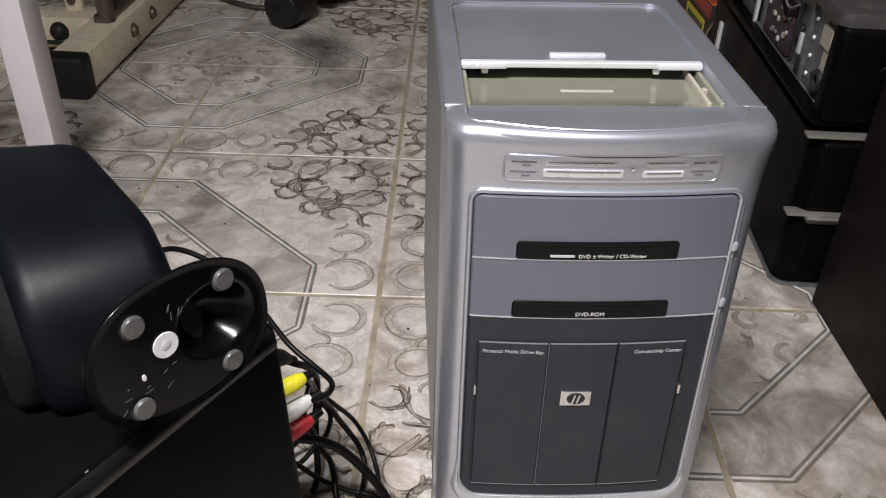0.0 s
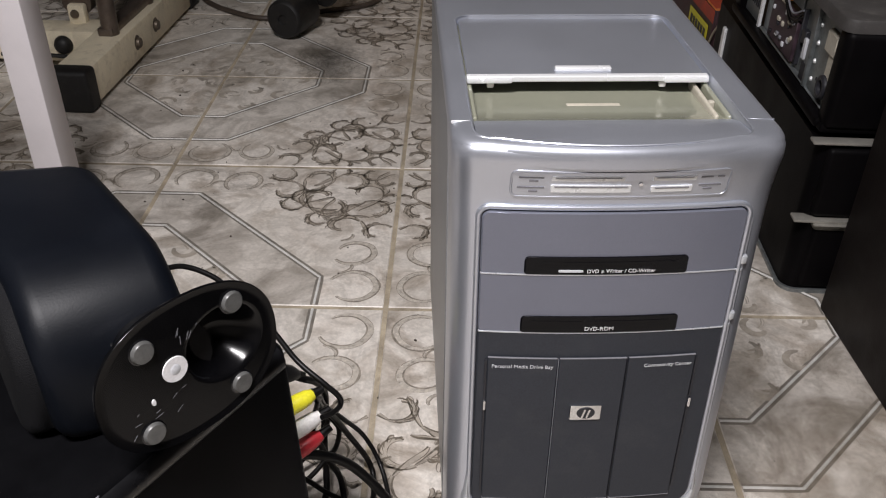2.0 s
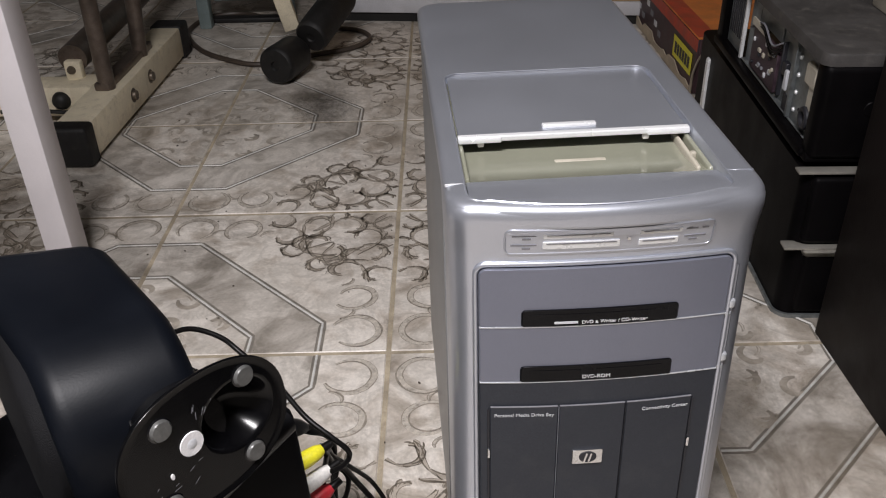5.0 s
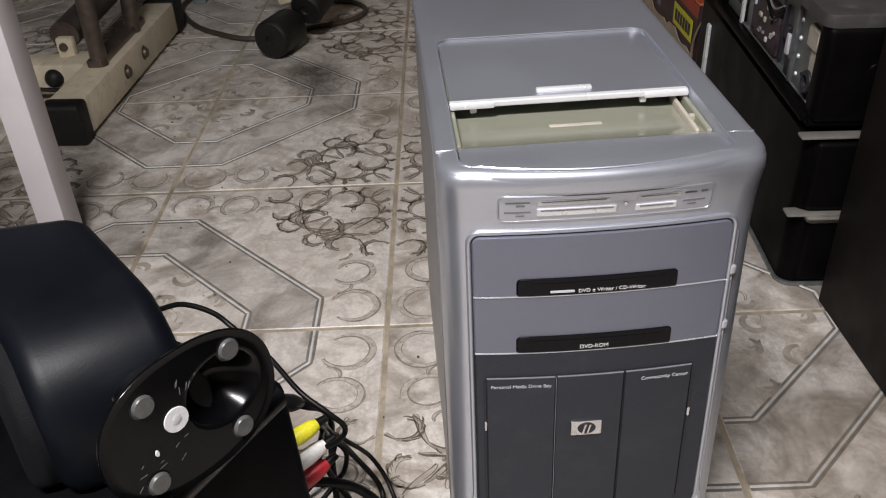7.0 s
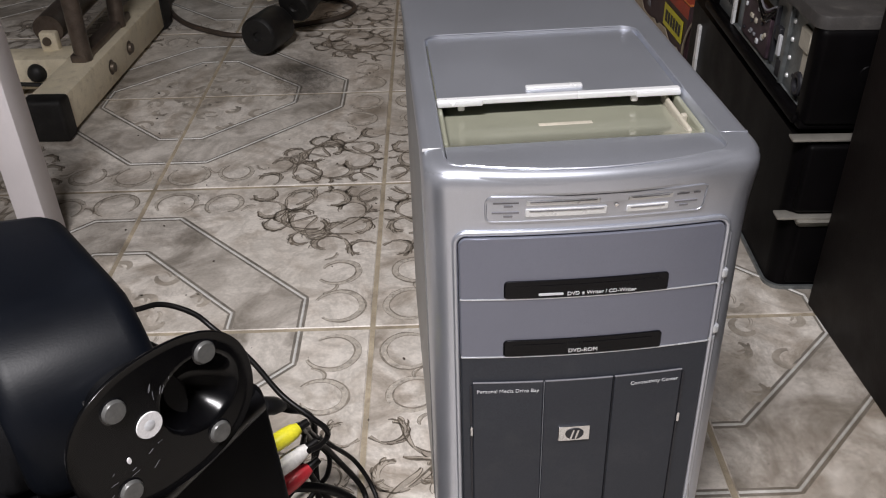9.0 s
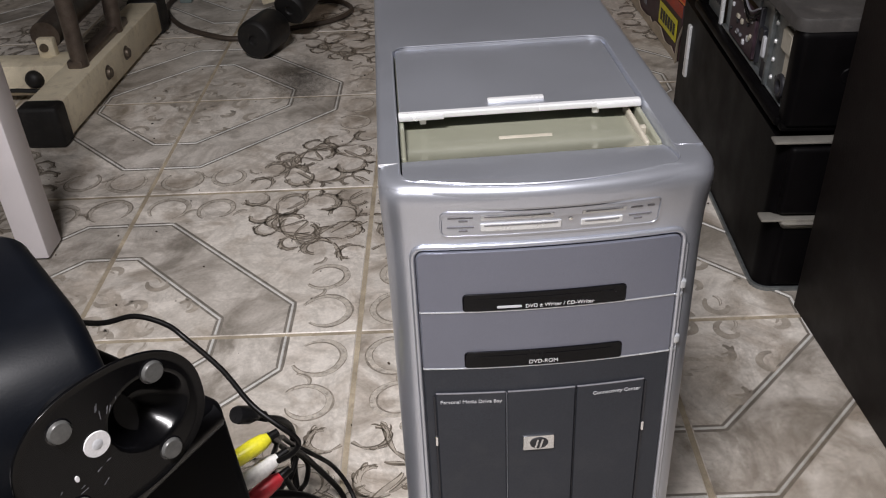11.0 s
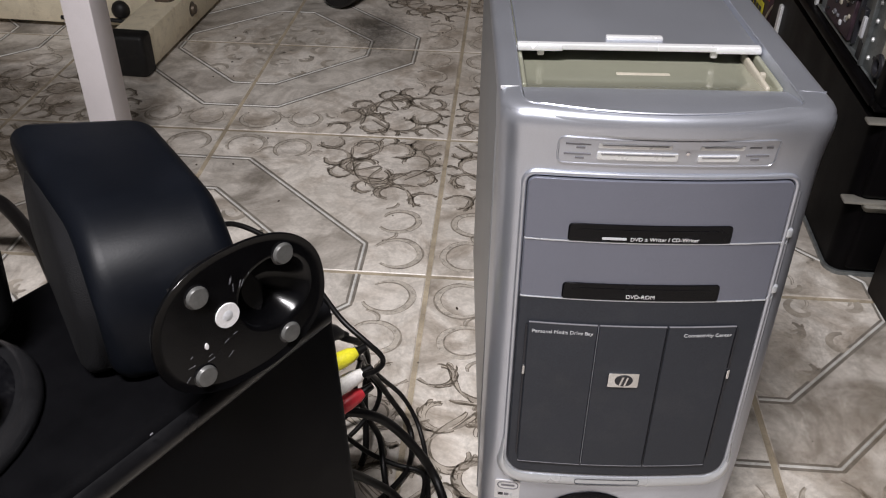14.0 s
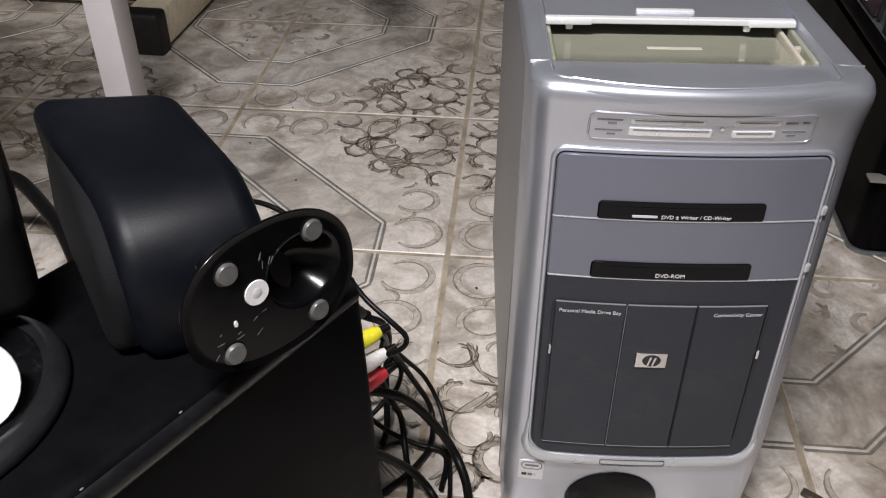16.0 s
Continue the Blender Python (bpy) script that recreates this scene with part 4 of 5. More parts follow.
upper = thing("open_computer_case", pose(0.302, 0.436, 0.1945, 0, 0, YAW), "dusty black computer case with its side panel off", "computer", "black computer cases")
UH = 0.124
part("bottom_panel", block(-0.002, 0.172, 0.0, 0.41, 0.0, 0.012, 0.004, 2), CASE_BLACK, upper)
bm = block(-0.004, 0.176, -0.002, 0.42, UH - 0.014, UH, 0.0)
bmesh.ops.bevel(bm, geom=[e for e in bm.edges if abs((e.verts[0].co - e.verts[1].co).z) > 0.001], offset=0.014, segments=4, profile=0.5, affect="EDGES")
bmesh.ops.bevel(bm, geom=[e for e in bm.edges if min(v.co.z for v in e.verts) > UH - 0.001], offset=0.003, segments=2, profile=0.5, affect="EDGES")
part("top_panel", bm, CASE_TOP, upper, "dusty dark grey top panel")
part("front_block", block(-0.001, 0.172, -0.004, 0.024, 0.004, UH - 0.012, 0.009, 4), CASE_BLACK, upper, "glossy black front")
part("front_button", lathe([(0.0001, 0.003), (0.008, 0.002), (0.010, 0.0)], 20, Matrix.Translation((0.055, -0.003, 0.064)) @ pose(0, 0, 0, 90, 0, 0)), CASE_BLACK, upper)
part("front_mark", block(0.050, 0.062, -0.0046, -0.003, 0.062, 0.064, 0.0005, 1), SATIN_BLACK, upper)
part("rear_post", block(0.0, 0.014, 0.385, 0.41, 0.010, UH - 0.012, 0.003, 2), CASE_BLACK, upper)
part("inner_wall", block(0.120, 0.168, 0.03, 0.40, 0.010, UH - 0.013, 0.001, 1), SATIN_BLACK, upper)


def inside(name, mat, x, y0, y1, z0, z1, depth=0.006, bev=0.0008, label=""):
    """A piece in the open side, its face x metres in from the case's edge."""
    return part(name, block(x, x + depth, y0, y1, z0, z1, bev, 1), mat, upper, label)


inside("chassis_plate", GALV, 0.008, 0.026, 0.118, 0.012, UH - 0.020, 0.003, label="galvanised chassis plate")
inside("chassis_plate", GALV, 0.012, 0.118, 0.165, 0.012, UH - 0.018, 0.003, label="galvanised chassis plate")
inside("chassis_flange", GALV, 0.006, 0.026, 0.300, 0.0125, 0.0145, 0.012)
part("bottom_ledge", block(-0.006, 0.006, 0.010, 0.405, 0.002, 0.0135, 0.004, 2), CASE_BLACK, upper, "dark lower ledge of the open side")
inside("chassis_rail", GALV, 0.003, 0.094, 0.098, 0.014, UH - 0.016, 0.006)
for y, z in ((0.084, 0.028), (0.086, 0.048), (0.088, 0.068), (0.090, 0.088)):
    part("screw", lathe([(0.0001, 0.0022), (0.0022, 0.0018), (0.0030, 0.0)], 10, Matrix.Translation((0.008, y, z)) @ pose(0, 0, 0, 0, -90, 0)), BRIGHT, upper)
for y0, y1, z0, z1 in ((0.100, 0.122, 0.014, 0.034), (0.128, 0.142, 0.050, 0.066), (0.044, 0.051, 0.016, 0.020), (0.062, 0.070, 0.032, 0.036), (0.146, 0.150, 0.020, 0.086)):
    inside("cut_out", DARK_PRINT, 0.0066, y0, y1, z0, z1, 0.007)
inside("bracket", LIGHT_PRINT, 0.006, 0.120, 0.128, 0.036, 0.060, 0.004)
inside("circuit_board", PCB, 0.006, 0.160, 0.262, 0.018, 0.072, 0.005, label="dark reddish circuit board")
rnd_in = random.Random(11)
for k in range(16):
    y, z = rnd_in.uniform(0.166, 0.252), rnd_in.uniform(0.022, 0.064)
    inside("chip", rnd_in.choice((LIGHT_PRINT, GREY_PRINT, DARK_PRINT, BEIGE_PART)), 0.0035, y, y + rnd_in.uniform(0.003, 0.010), z, z + rnd_in.uniform(0.002, 0.007), 0.003)
inside("ribbon_cable", BEIGE_PART, 0.003, 0.205, 0.265, 0.072, 0.082, 0.003, label="pale flat ribbon cable")
inside("drive_body", GALV, 0.010, 0.165, 0.255, 0.078, UH - 0.018, 0.09, label="metal drive body")
inside("chassis_plate", GALV, 0.012, 0.262, 0.300, 0.014, UH - 0.016, 0.003)
inside("chassis_rail", BRIGHT, 0.004, 0.300, 0.306, 0.012, UH - 0.014, 0.005)
inside("rear_plate", GALV, 0.009, 0.312, 0.384, 0.012, UH - 0.014, 0.004)
for k in range(7):
    inside("vent_slit", DARK_PRINT, 0.0078, 0.318 + 0.009 * k, 0.322 + 0.009 * k, 0.030, 0.090, 0.003)
inside("fan_housing", BEIGE_PART, 0.003, 0.027, 0.060, 0.070, 0.096, 0.03, 0.003, "beige plastic housing")
inside("fan_bracket", BEIGE_PART, 0.005, 0.028, 0.046, 0.044, 0.072, 0.006)
part("speaker_ring", tube([(0.004, 0.040 + 0.010 * math.cos(a * math.pi / 8), 0.036 + 0.010 * math.sin(a * math.pi / 8)) for a in range(16)], 0.0035, 8, closed=True), DARK_PRINT, upper)
for k, mat in enumerate((GREY_PRINT, CABLE, CABLE)):
    part("wire", tube(spline([(0.006, 0.150, 0.084 - 0.004 * k), (0.002, 0.175, 0.074 - 0.006 * k), (0.003, 0.22, 0.086 - 0.003 * k), (0.010, 0.29, 0.060)], 6), 0.0013, 6), mat, upper)

# pale carton on the open case
carton = thing("carton", pose(0.408, 0.472, 0.1945 + UH, 0, 0, -2), "plain pale cardboard carton on the dusty case", "box")
part("carton_body", block(0, 0.15, 0, 0.124, 0, 0.20, 0.003, 2), BEIGE_PART, carton)
part("carton_tape", block(-0.0006, 0.1506, 0.05, 0.07, 0.198, 0.2008, 0.0002, 1), CARD, carton)

# ---- dark cabinet side ----
cab = thing("dark_cabinet", pose(0.333, 0.388, 0, 0, 0, 2.4), "dark brown wooden cabinet beside the computer cases", "cabinet")
part("side_panel", block(0.0, 0.020, -0.75, 0.0, 0.0, 0.56, 0.003, 2), CABINET, cab, "matt dark brown side panel")
part("back_panel", block(0.020, 0.42, -0.016, -0.004, 0.0, 0.555, 0.002, 1), CABINET, cab)
part("cabinet_top", block(0.0, 0.42, -0.75, 0.0, 0.5605, 0.58, 0.003, 2), CABINET, cab)

# ---- torn printed box ----
box = thing("printed_box", pose(0.374, 1.115, 0, 0, 0, 2), "torn dark and red printed cardboard box", "box")
part("box_side", block(0.0, 0.004, 0.0, 0.50, 0.002, 0.105, 0.001, 1), BOX_DARK, box, "dark printed side with yellow panel")
part("box_front", block(0.004, 0.26, 0.0, 0.004, 0.002, 0.105, 0.001, 1), BOX_DARK, box)
part("box_top", block(0.0, 0.26, 0.0, 0.50, 0.1055, 0.110, 0.001, 1), BOX_ORANGE, box, "orange and red printed top")
part("red_band", block(-0.001, 0.0, 0.0, 0.50, 0.082, 0.105, 0.0003, 1), BOX_RED, box)
part("red_band", block(0.0, 0.035, 0.0, 0.50, 0.110, 0.1108, 0.0003, 1), BOX_RED, box)
part("yellow_panel", block(-0.0022, -0.001, 0.02, 0.14, 0.030, 0.072, 0.0003, 1), YELLOW, box, "yellow panel with dark lettering bars")
for k in range(6):
    part("print_bar", block(-0.0030, -0.0020, 0.030 + 0.017 * k, 0.042 + 0.017 * k, 0.040, 0.062, 0.0003, 1), DARK_PRINT, box)
for k in range(7):
    part("print_mark", block(-0.0016, -0.0004, 0.24 + 0.034 * k, 0.26 + 0.034 * k, 0.03 + 0.012 * (k % 4), 0.042 + 0.012 * (k % 4), 0.0003, 1), LIGHT_PRINT if k % 2 else GREY_PRINT, box)
random.seed(4)
bm = bmesh.new()
prev = None
for k in range(26):
    y = k / 25 * 0.50
    h = 0.010 + 0.018 * random.random()
    cur = [bm.verts.new((-0.0035, y, 0.001)), bm.verts.new((-0.0035, y, h)), bm.verts.new((-0.0012, y, h)), bm.verts.new((-0.0012, y, 0.001))]
    if prev:
        for a in range(4):
            bm.faces.new((prev[a], prev[(a + 1) % 4], cur[(a + 1) % 4], cur[a]))
    prev = cur
part("torn_edge", bm, CARD, box, "bare torn cardboard edge")
part("torn_flap", tube(spline([(-0.004, -0.002, 0.002), (-0.006, -0.012, 0.05), (0.01, -0.016, 0.09), (0.06, -0.012, 0.108)], 6), 0.005, 6, squash=0.3), CARD, box)

# ---- plugs and cables behind the subwoofer ----
def cable(points, r, label="thin black cable in a loose tangle", mat=None, per=8):
    return tagged(part("cable", tube(spline(points, per), r, 12), mat or CABLE), label, "cable", "cables behind the subwoofer")


for mat, word, tip, tail in ((YELLOW, "yellow", (-0.1800, 0.0295, 0.1880), (-0.203, 0.012, 0.184)), (WHITE_PLASTIC, "white", (-0.1765, 0.0290, 0.1690), (-0.202, 0.010, 0.162)), (RED, "red", (-0.1765, 0.0270, 0.1525), (-0.202, 0.008, 0.143))):
    t, b = Vector(tip), Vector(tail)
    pl = thing("audio_plug", Matrix.Translation(b), word + " plastic audio plug at the subwoofer's back", "plug", "audio plugs")
    o = Vector((0, 0, 0))
    t = t - b
    part("plug_body", tube([o, t * 0.3, t * 0.6, t * 0.85, t], [0.0056, 0.0060, 0.0062, 0.0054, 0.0036], 14), mat, pl)
    part("strain_relief", tube([t, t * 1.25], [0.0034, 0.0026], 10), CABLE, pl)
cable([(-0.318, 0.008, 0.32), (-0.312, 0.04, 0.29), (-0.2959, 0.0803, 0.2519), (-0.2795, 0.1005, 0.2414), (-0.2599, 0.1032, 0.2309), (-0.2451, 0.0976, 0.2203), (-0.2176, 0.076, 0.2098), (-0.1935, 0.0503, 0.1993), (-0.1742, 0.0395, 0.1887), (-0.1642, 0.0381, 0.1782), (-0.1636, 0.0381, 0.1698), (-0.1672, 0.0259, 0.1742), (-0.173, 0.0172, 0.1785)], 0.0020, "thin black speaker cable hanging behind the subwoofer")
cable([(-0.214, 0.075, 0.16), (-0.211, 0.09, 0.15), (-0.201, 0.097, 0.14), (-0.193, 0.114, 0.12), (-0.191, 0.13, 0.09), (-0.194, 0.126, 0.05), (-0.191, 0.102, 0.012), (-0.193, 0.085, 0.006)], 0.0029, "black cable with a moulded plug hanging to the floor")
cable([(-0.180, 0.030, 0.170), (-0.184, 0.070, 0.146), (-0.186, 0.099, 0.11), (-0.176, 0.116, 0.08), (-0.161, 0.131, 0.045), (-0.147, 0.123, 0.02), (-0.137, 0.094, 0.008), (-0.131, 0.047, 0.006), (-0.13, 0.004, 0.006)], 0.0020)
cable([(-0.183, 0.028, 0.154), (-0.187, 0.068, 0.13), (-0.182, 0.099, 0.1), (-0.172, 0.117, 0.06), (-0.156, 0.123, 0.02), (-0.151, 0.107, 0.008), (-0.153, 0.082, 0.006), (-0.168, 0.055, 0.006), (-0.188, 0.032, 0.006)], 0.0025)
cable([(-0.181, 0.032, 0.188), (-0.185, 0.090, 0.11), (-0.189, 0.127, 0.07), (-0.196, 0.119, 0.05), (-0.207, 0.125, 0.03), (-0.226, 0.114, 0.012)], 0.0024)
cable([(-0.187, 0.11, 0.09), (-0.179, 0.114, 0.07), (-0.182, 0.113, 0.05), (-0.19, 0.115, 0.035), (-0.208, 0.101, 0.02), (-0.235, 0.09, 0.006)], 0.0022)
cable([(-0.215, 0.025, 0.122), (-0.199, 0.037, 0.12), (-0.178, 0.046, 0.11), (-0.162, 0.06, 0.085), (-0.143, 0.068, 0.05), (-0.129, 0.069, 0.02), (-0.117, 0.045, 0.009), (-0.112, 0.002, 0.009)], 0.0038, "thick black cable arching from the subwoofer's back")
cable([(-0.225, 0.07, 0.07), (-0.204, 0.077, 0.05), (-0.186, 0.087, 0.02), (-0.162, 0.086, 0.008), (-0.142, 0.083, 0.006), (-0.136, 0.07, 0.006), (-0.138, 0.042, 0.006)], 0.0022)
cable([(-0.190, 0.080, 0.09), (-0.184, 0.087, 0.06), (-0.177, 0.094, 0.03), (-0.171, 0.073, 0.01), (-0.163, 0.039, 0.008), (-0.165, 0.0, 0.006)], 0.0026)
cable([(-0.205, -0.005, 0.10), (-0.188, 0.006, 0.09), (-0.174, 0.024, 0.06), (-0.16, 0.038, 0.03), (-0.146, 0.036, 0.01), (-0.13, 0.008, 0.008)], 0.0034, "thick black cable arching from the subwoofer's back")
cable([(-0.72, 0.36, 0.02), (-0.65, 0.335, 0.09), (-0.605, 0.312, 0.11), (-0.554, 0.271, 0.10), (-0.51, 0.222, 0.09), (-0.44, 0.12, 0.06), (-0.40, 0.06, 0.01)], 0.0075, "thick black cable behind the speakers")
for a, b2, r in (((-0.216, 0.078, 0.163), (-0.205, 0.094, 0.147), 0.007), ((-0.212, 0.030, 0.122), (-0.196, 0.040, 0.119), 0.0075)):
    o, e = Vector(a), Vector(b2) - Vector(a)
    k = thing("cable_connector", Matrix.Translation(o), "black moulded plastic cable connector among the cables", "connector", "cable connectors")
    part("connector_body", tube([e * 0, e * 0.1, e * 0.6, e], [r * 0.9, r, r, r * 0.6], 12), SATIN_BLACK, k)
    part("connector_sleeve", tube([e, e * 1.35], [r * 0.55, r * 0.4], 10), CABLE, k)

# ---- debris and tinted films on the tiles ----
deb = thing("debris_chip", pose(0.168, 0.066, 0.0, 0, 0, -35), "small dark brown plastic chip on the tiles", "debris")
part("chip", block(-0.010, 0.010, -0.004, 0.004, 0.0, 0.004, 0.001, 1), CABLE_BROWN, deb)


# soft-edged film that tints the floor with one colour
def soft_film(name, color, strength, rough):
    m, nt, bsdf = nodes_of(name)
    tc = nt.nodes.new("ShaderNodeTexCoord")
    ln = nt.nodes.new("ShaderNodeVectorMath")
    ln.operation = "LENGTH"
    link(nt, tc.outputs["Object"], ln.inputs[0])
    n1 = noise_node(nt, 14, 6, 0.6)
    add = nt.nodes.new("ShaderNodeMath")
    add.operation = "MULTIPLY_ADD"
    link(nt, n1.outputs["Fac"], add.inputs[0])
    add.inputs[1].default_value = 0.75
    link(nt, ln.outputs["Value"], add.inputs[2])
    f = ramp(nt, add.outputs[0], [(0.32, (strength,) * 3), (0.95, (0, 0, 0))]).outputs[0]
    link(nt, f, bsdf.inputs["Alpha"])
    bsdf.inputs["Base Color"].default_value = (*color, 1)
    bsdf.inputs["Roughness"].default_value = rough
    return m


DARK_FILM = soft_film("dark_film", (0.045, 0.04, 0.033), 0.62, 0.7)
TAN_TINT = soft_film("tan_tint", (0.20, 0.150, 0.095), 0.62, 0.45)
DIRT_SHADE = soft_film("dirt_shade_film", (0.085, 0.066, 0.046), 0.85, 0.5)
# dark film laid over the tiles near the foam roller
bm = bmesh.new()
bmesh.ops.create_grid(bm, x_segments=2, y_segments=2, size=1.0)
st = part("dark_patch", bm, DARK_FILM, m=pose(-0.318, 1.115, 0.0016, 0, 0, 8) @ Matrix.Diagonal((0.115, 0.20, 1, 1)))
tagged(st, "soft-edged dark smear on the tiles", "stain", kind="structure")
# brown dirt film, darkened to carry the shade behind the speakers too
bm = bmesh.new()
bmesh.ops.create_grid(bm, x_segments=2, y_segments=2, size=1.0)
st = part("dirt_shade_film", bm, DIRT_SHADE, m=pose(-0.95, 0.62, 0.0019, 0, 0, -10) @ Matrix.Diagonal((1.0, 0.62, 1, 1)))
tagged(st, "brown dirt film with painted shade on the tiles beside the table leg", "stain", kind="structure")
# tan film, darker and warmer than the glaze under it
bm = bmesh.new()
bmesh.ops.create_grid(bm, x_segments=2, y_segments=2, size=1.0)
st = part("tan_film", bm, TAN_TINT, m=pose(0.36, 0.02, 0.0017, 0, 0, 20) @ Matrix.Diagonal((0.42, 0.55, 1, 1)))
tagged(st, "tan discoloured film on the tiles beside the tower", "stain", kind="structure")

rnd_s = random.Random(21)
bm = bmesh.new()
for k in range(150):
    x, y = rnd_s.uniform(-0.75, 0.33), rnd_s.uniform(0.05, 1.5)
    r = rnd_s.uniform(0.0005, 0.0016) * (1.6 if k % 17 == 0 else 1)
    m = Matrix.Translation((x, y, r * 0.5)) @ pose(0, 0, 0, 0, 0, rnd_s.uniform(0, 360)) @ Matrix.Diagonal((1, rnd_s.uniform(0.5, 1.6), 0.7, 1))
    bmesh.ops.create_icosphere(bm, subdivisions=1, radius=r, matrix=m)
tagged(part("floor_specks", bm, CABLE_BROWN), "tiny dark dirt specks scattered on the tiles", "dirt", kind="stuff")

# ---- patterned floor tiles ----
def ribbon(vs, fs, ms, line, widths, z, mat):
    base = len(vs)
    n = len(line)
    for i, p in enumerate(line):
        a, b = line[max(i - 1, 0)], line[min(i + 1, n - 1)]
        dx, dy = b[0] - a[0], b[1] - a[1]
        l = math.hypot(dx, dy) or 1
        w = (widths[i] if isinstance(widths, list) else widths) / 2
        vs.append((p[0] - dy / l * w, p[1] + dx / l * w, z))
        vs.append((p[0] + dy / l * w, p[1] - dx / l * w, z))
    for i in range(n - 1):
        fs.append((base + 2 * i + 1, base + 2 * i + 3, base + 2 * i + 2, base + 2 * i))
        ms.append(mat)


def side_line(line, off):
    out = []
    for i, p in enumerate(line):
        a, b = line[max(i - 1, 0)], line[min(i + 1, len(line) - 1)]
        dx, dy = b[0] - a[0], b[1] - a[1]
        l = math.hypot(dx, dy) or 1
        o = off[i] if isinstance(off, list) else off
        out.append((p[0] - dy / l * o, p[1] + dx / l * o))
    return out


def bead(vs, fs, ms, line, w, h, mat):
    """A raised three-sided line."""
    base = len(vs)
    l0, l1 = side_line(line, w / 2), side_line(line, -w / 2)
    for p, a, b in zip(line, l0, l1):
        vs.extend([(*a, 0.0001), (p[0] * 0.5 + a[0] * 0.5, p[1] * 0.5 + a[1] * 0.5, h), (p[0] * 0.5 + b[0] * 0.5, p[1] * 0.5 + b[1] * 0.5, h), (*b, 0.0001)])
    for i in range(len(line) - 1):
        for k in range(3):
            s = base + 4 * i + k
            fs.append((s, s + 1, s + 5, s + 4))
            ms.append(mat)


def scroll(cx, cy, r, start, turns, shrink=0.55, n=46):
    line = []
    for k in range(n + 1):
        t = k / n
        a = start + turns * 2 * math.pi * t
        q = r * (1 - shrink * t) * (1 + 0.05 * noise.noise((cx * 60 + 1.2 * math.cos(a), cy * 60 + 1.2 * math.sin(a), r * 200)))
        line.append((cx + q * math.cos(a), cy + q * math.sin(a)))
    return line


GAP = 0.0027
LO, HI = GAP, D - GAP


def tile_mesh(seed):
    rnd = random.Random(seed)
    vs, fs, ms = [], [], []
    e = 0.0012
    rows = [(LO, -0.006), (LO, -e), (LO + e, 0.0)]
    loops = []
    for inset, z in ((0, -0.006), (0, -e), (e, 0.0)):
        a, b = LO + inset, HI - inset
        loops.append([len(vs) + k for k in range(4)])
        vs.extend([(a, a, z), (b, a, z), (b, b, z), (a, b, z)])
    for p, q in zip(loops, loops[1:]):
        for k in range(4):
            fs.append((p[k], p[(k + 1) % 4], q[(k + 1) % 4], q[k]))
            ms.append(0)
    fs.append(tuple(loops[-1]))
    ms.append(0)
    # the greyer marbled band between the octagon lines
    outer = [(LO + e, 0.246), (0.057, 0.246), (0.246, 0.057), (0.246, LO + e)]
    inner = [(LO + e, 0.168), (0.0345, 0.168), (0.168, 0.0345), (0.168, LO + e)]
    k0 = len(vs)
    vs.extend([(x, y, 0.00012) for x, y in outer + inner])
    for k in range(3):
        fs.append((k0 + 4 + k, k0 + 5 + k, k0 + 1 + k, k0 + k))
        ms.append(5)
    # the two octagon lines
    for a, b in ((0.058, 0.248), (0.034, 0.166)):
        line = [(LO + e, b), (a, b), (b, a), (b, LO + e)]
        full = []
        for p, q in zip(line, line[1:]):
            full += [(p[0] + (q[0] - p[0]) * k / 8, p[1] + (q[1] - p[1]) * k / 8) for k in range(8)]
        full.append(line[-1])
        ribbon(vs, fs, ms, side_line(full, 0.0031), 0.0036, 0.00025, 4)
        ribbon(vs, fs, ms, side_line(full, -0.0029), 0.0030, 0.00025, 4)
        bead(vs, fs, ms, full, 0.0034, 0.0011, 3)

    def stroke(line, w, soft=True, ink=2, body=1):
        """A drawn flourish: a soft shaded body, a swelling dark outer line and a broken inner one."""
        n = len(line) - 1
        taper = [w * (0.15 + 0.85 * math.sin(math.pi * (0.06 + 0.90 * k / n)) ** 0.8) for k in range(n + 1)]
        inside = [(LO + e < p[0] < HI - e and LO + e < p[1] < HI - e) for p in line]
        run = []
        for k in range(n + 2):
            if k <= n and inside[k]:
                run.append(k)
                continue
            if len(run) > 2:
                seg, tw = [line[i] for i in run], [taper[i] for i in run]
                if soft:
                    ribbon(vs, fs, ms, seg, tw, 0.00020 + 0.00008 * rnd.random(), body)
                for sgn, base, thin, zz in ((0.5, 0.0018, 0.60, 0.00036), (-0.5, 0.0012, 0.0, 0.00042)):
                    edge = side_line(seg, [sgn * t for t in tw])
                    wide = [max(0.00005, base * (thin + 0.55 * t / w + 0.9 * noise.noise((x * 70, y * 70, seed + sgn)))) for (x, y), t in zip(edge, tw)]
                    ribbon(vs, fs, ms, edge, wide, zz, ink)
            run = []

    def sweep(x, y, a, bend, curl, length, n=26):
        """A line that sets off at an angle and curls up towards its end."""
        line = []
        for k in range(n + 1):
            line.append((x, y))
            t = k / n
            x += math.cos(a) * length / n * (1 - 0.55 * t)
            y += math.sin(a) * length / n * (1 - 0.55 * t)
            a += (bend + curl * t * t) / n
        return line

    def both(line, w, soft=True, ink=2, body=1):
        stroke(line, w, soft, ink, body)
        stroke([(v, u) for u, v in line], w, soft, ink, body)

    # crescents along the tile's edge, beside the octagon's flat side
    for cx, cy, rad, st, tn, sh, w in ((0.289, 0.040, 0.030, 2.7, -0.80, 0.15, 0.0075), (0.283, 0.112, 0.028, -2.5, 0.85, 0.30, 0.0075)):
        both(scroll(cx, cy, rad, st, tn, sh), w, True, 7, 6)
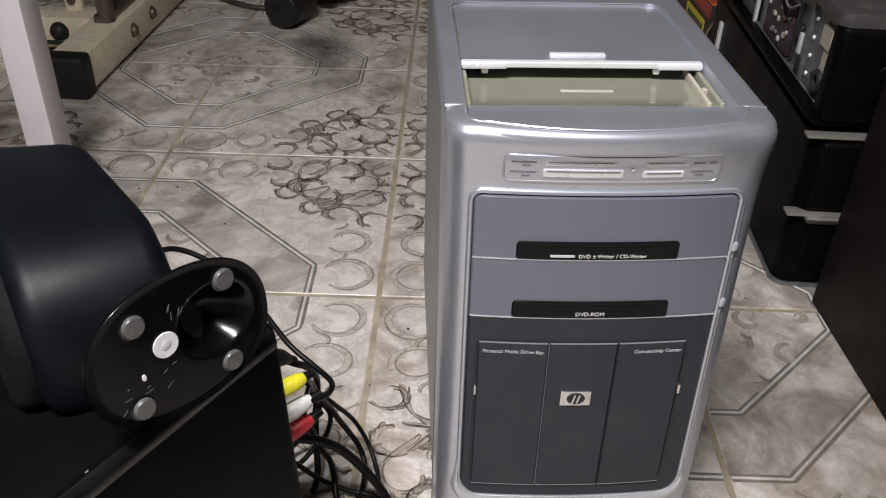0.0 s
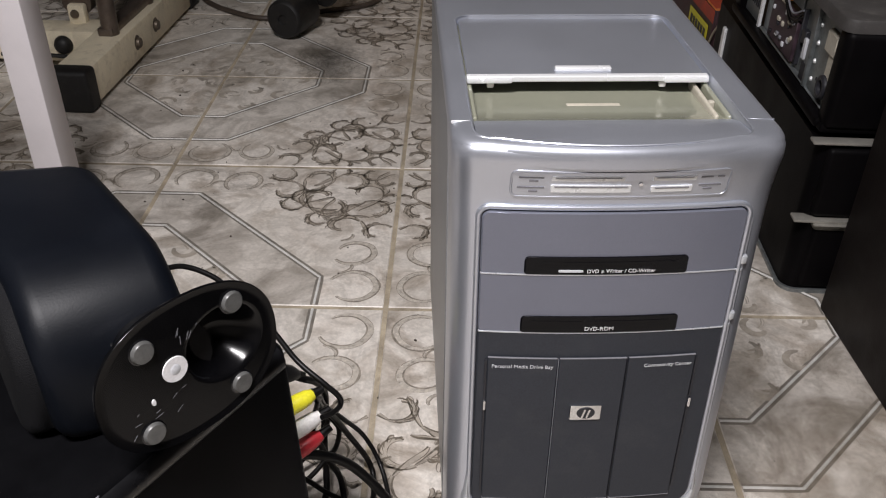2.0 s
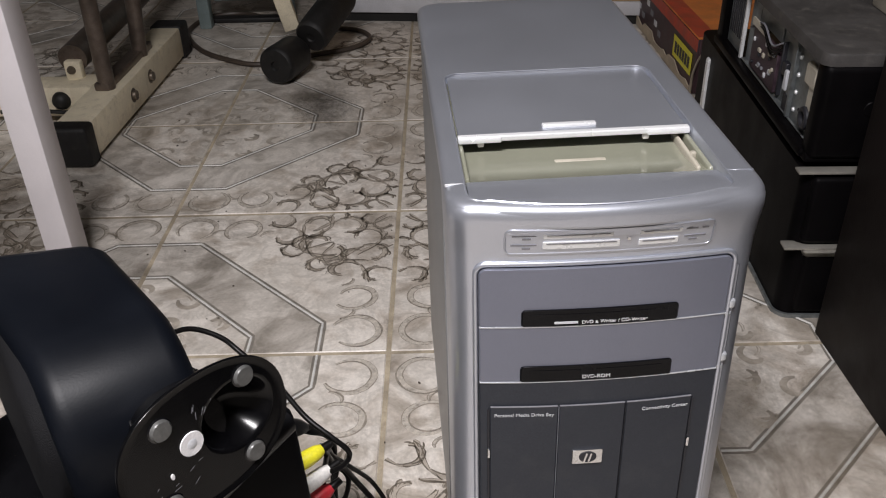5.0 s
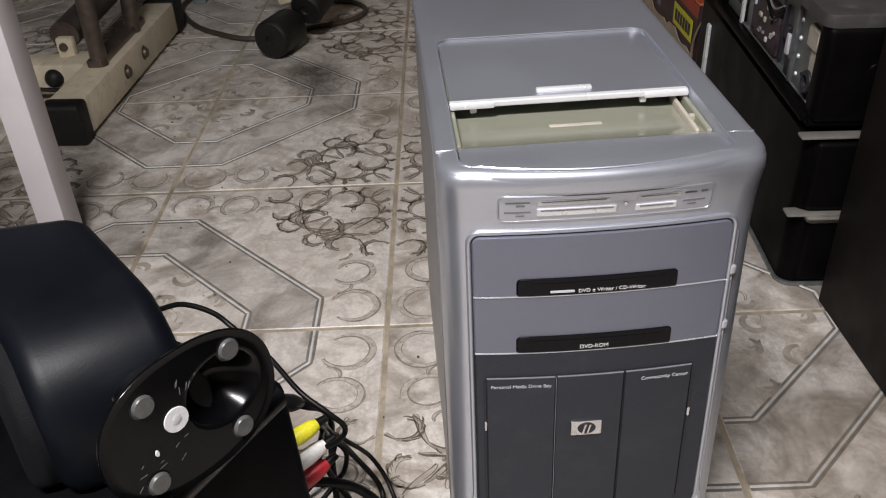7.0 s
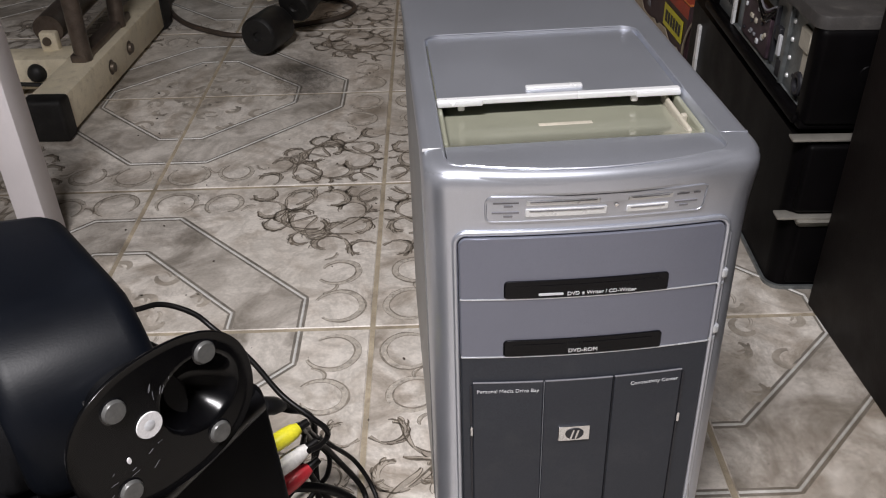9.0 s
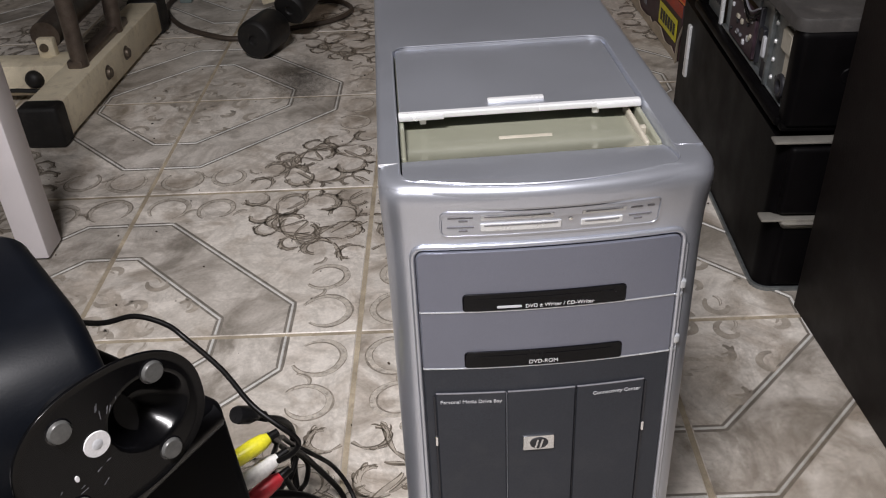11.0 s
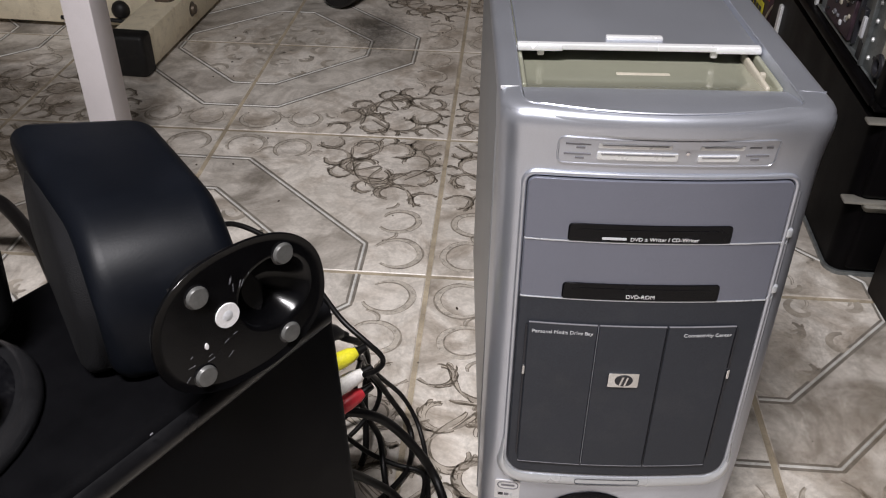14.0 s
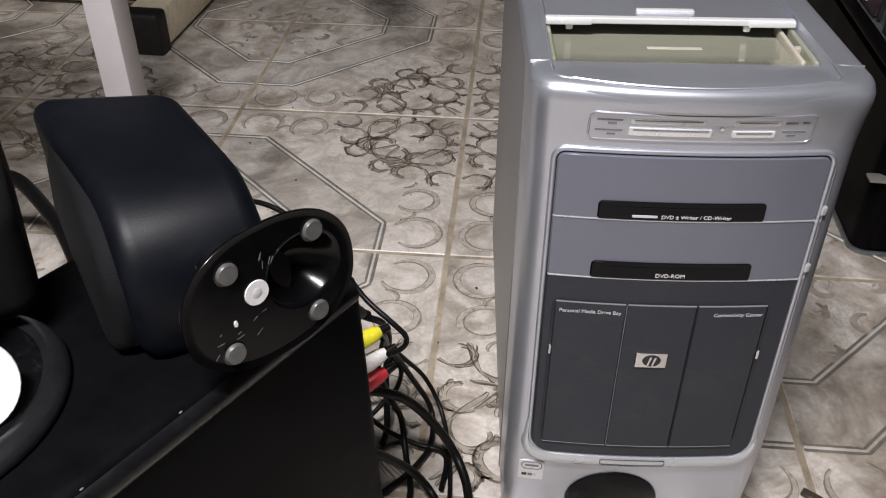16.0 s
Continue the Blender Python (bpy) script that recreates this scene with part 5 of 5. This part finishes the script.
        both(sweep(cx - rad * 0.7, cy + rad * 0.9, 0.2, 1.5, 3.0, rad * 1.2, 12), w * 0.5, True, 7, 6)
    # open scrolls that fill the corner, each with a stem that swings the other way
    for cx, cy, rad, st, tn, sh, w in ((0.305, 0.160, 0.020, 1.0, 0.60, 0.55, 0.0060), (0.262, 0.172, 0.025, 0.5, 0.66, 0.60, 0.0080), (0.300, 0.213, 0.024, 2.2, -0.62, 0.55, 0.0075), (0.245, 0.222, 0.028, 3.6, 0.60, 0.60, 0.0085),
                                       (0.205, 0.252, 0.021, 5.0, -0.62, 0.55, 0.0065), (0.284, 0.262, 0.028, -0.6, 0.64, 0.60, 0.0085), (0.228, 0.188, 0.018, 2.0, 0.55, 0.40, 0.0055), (0.312, 0.290, 0.016, 2.6, 0.6, 0.5, 0.0055),
                                       (0.272, 0.215, 0.016, 4.4, -0.55, 0.5, 0.0055), (0.318, 0.245, 0.013, 5.4, 0.6, 0.5, 0.0045)):
        cx, cy = cx + rnd.uniform(-0.002, 0.002), cy + rnd.uniform(-0.002, 0.002)
        both(scroll(cx, cy, rad, st, tn, sh), w)
        stem = sweep(cx + rad * math.cos(st), cy + rad * math.sin(st), st - math.copysign(1.57, tn), -math.copysign(0.7, tn), math.copysign(3.6, tn), rad * 2.3, 16)
        both(stem, w * 0.7)
        # leaf lobes that spring from the scroll's outer side, and dark tips between them
        arc = scroll(cx, cy, rad, st, tn, sh, 24)
        for k in range(2, 22, 3):
            (ax, ay), (bx, by) = arc[k], arc[k + 1]
            lead = math.atan2(by - ay, bx - ax) - math.copysign(rnd.uniform(0.4, 0.9), tn)
            lobe = sweep(ax, ay, lead, math.copysign(rnd.uniform(0.6, 1.6), tn), math.copysign(1.4, tn), rad * rnd.uniform(0.45, 0.85), 8)
            if k % 2:
                both(lobe, w * 0.55, rnd.random() < 0.6)
            elif all(LO + e < p[0] < HI - e and LO + e < p[1] < HI - e for p in lobe):
                wide = rnd.uniform(0.0012, 0.0024)
                for q in (lobe, [(v, u) for u, v in lobe]):
                    ribbon(vs, fs, ms, q, [max(0.0001, wide * math.sin(math.pi * (0.1 + 0.88 * i / 8))) for i in range(9)], 0.00045 + 0.00004 * rnd.random(), 2)
    # faint rosette at the octagon's centre
    for k in range(9):
        a = 1.57 * (k + 0.5) / 9
        d = 0.035 + 0.050 * (k % 3)
        stroke(scroll(d * math.cos(a), d * math.sin(a), 0.015 + 0.004 * (k % 2), a + 2.0, 0.65 if k % 2 else -0.65, 0.6), 0.0075, True, 1)
        stroke(sweep(d * math.cos(a), d * math.sin(a), a + 0.9, 1.2, 3.0, 0.03, 12), 0.003, k % 2 == 0, 1)
    me = bpy.data.meshes.new("tile")
    me.from_pydata(vs, [], fs)
    for m in (MARBLE, SCROLL_SOFT, SCROLL, LINE_LIGHT, LINE_DARK, MARBLE_GREY, CRESCENT, THIN_INK):
        me.materials.append(m)
    me.polygons.foreach_set("material_index", ms)
    me.update()
    return me


TILES = [tile_mesh(s) for s in (1, 2, 3)]
count = 0
for i in range(-7, 6):
    for j in range(-7, 7):
        ax, bx = (i, 1) if i % 2 else (i + 1, -1)      # the octagon's centre is at odd columns and even rows
        ay, by = (j, 1) if j % 2 == 0 else (j + 1, -1)
        turn = {(1, 1): 0, (-1, 1): 90, (-1, -1): 180, (1, -1): 270}[(bx, by)]
        t = new("tile", TILES[(i * 5 + j * 3) % 3])
        t.parent = FLOOR
        t.matrix_basis = pose(GX + ax * D, GY + ay * D, 0.0006 * math.sin(i * 7.1 + j * 3.3) * 0.4 - 0.0003, 0, 0, turn)
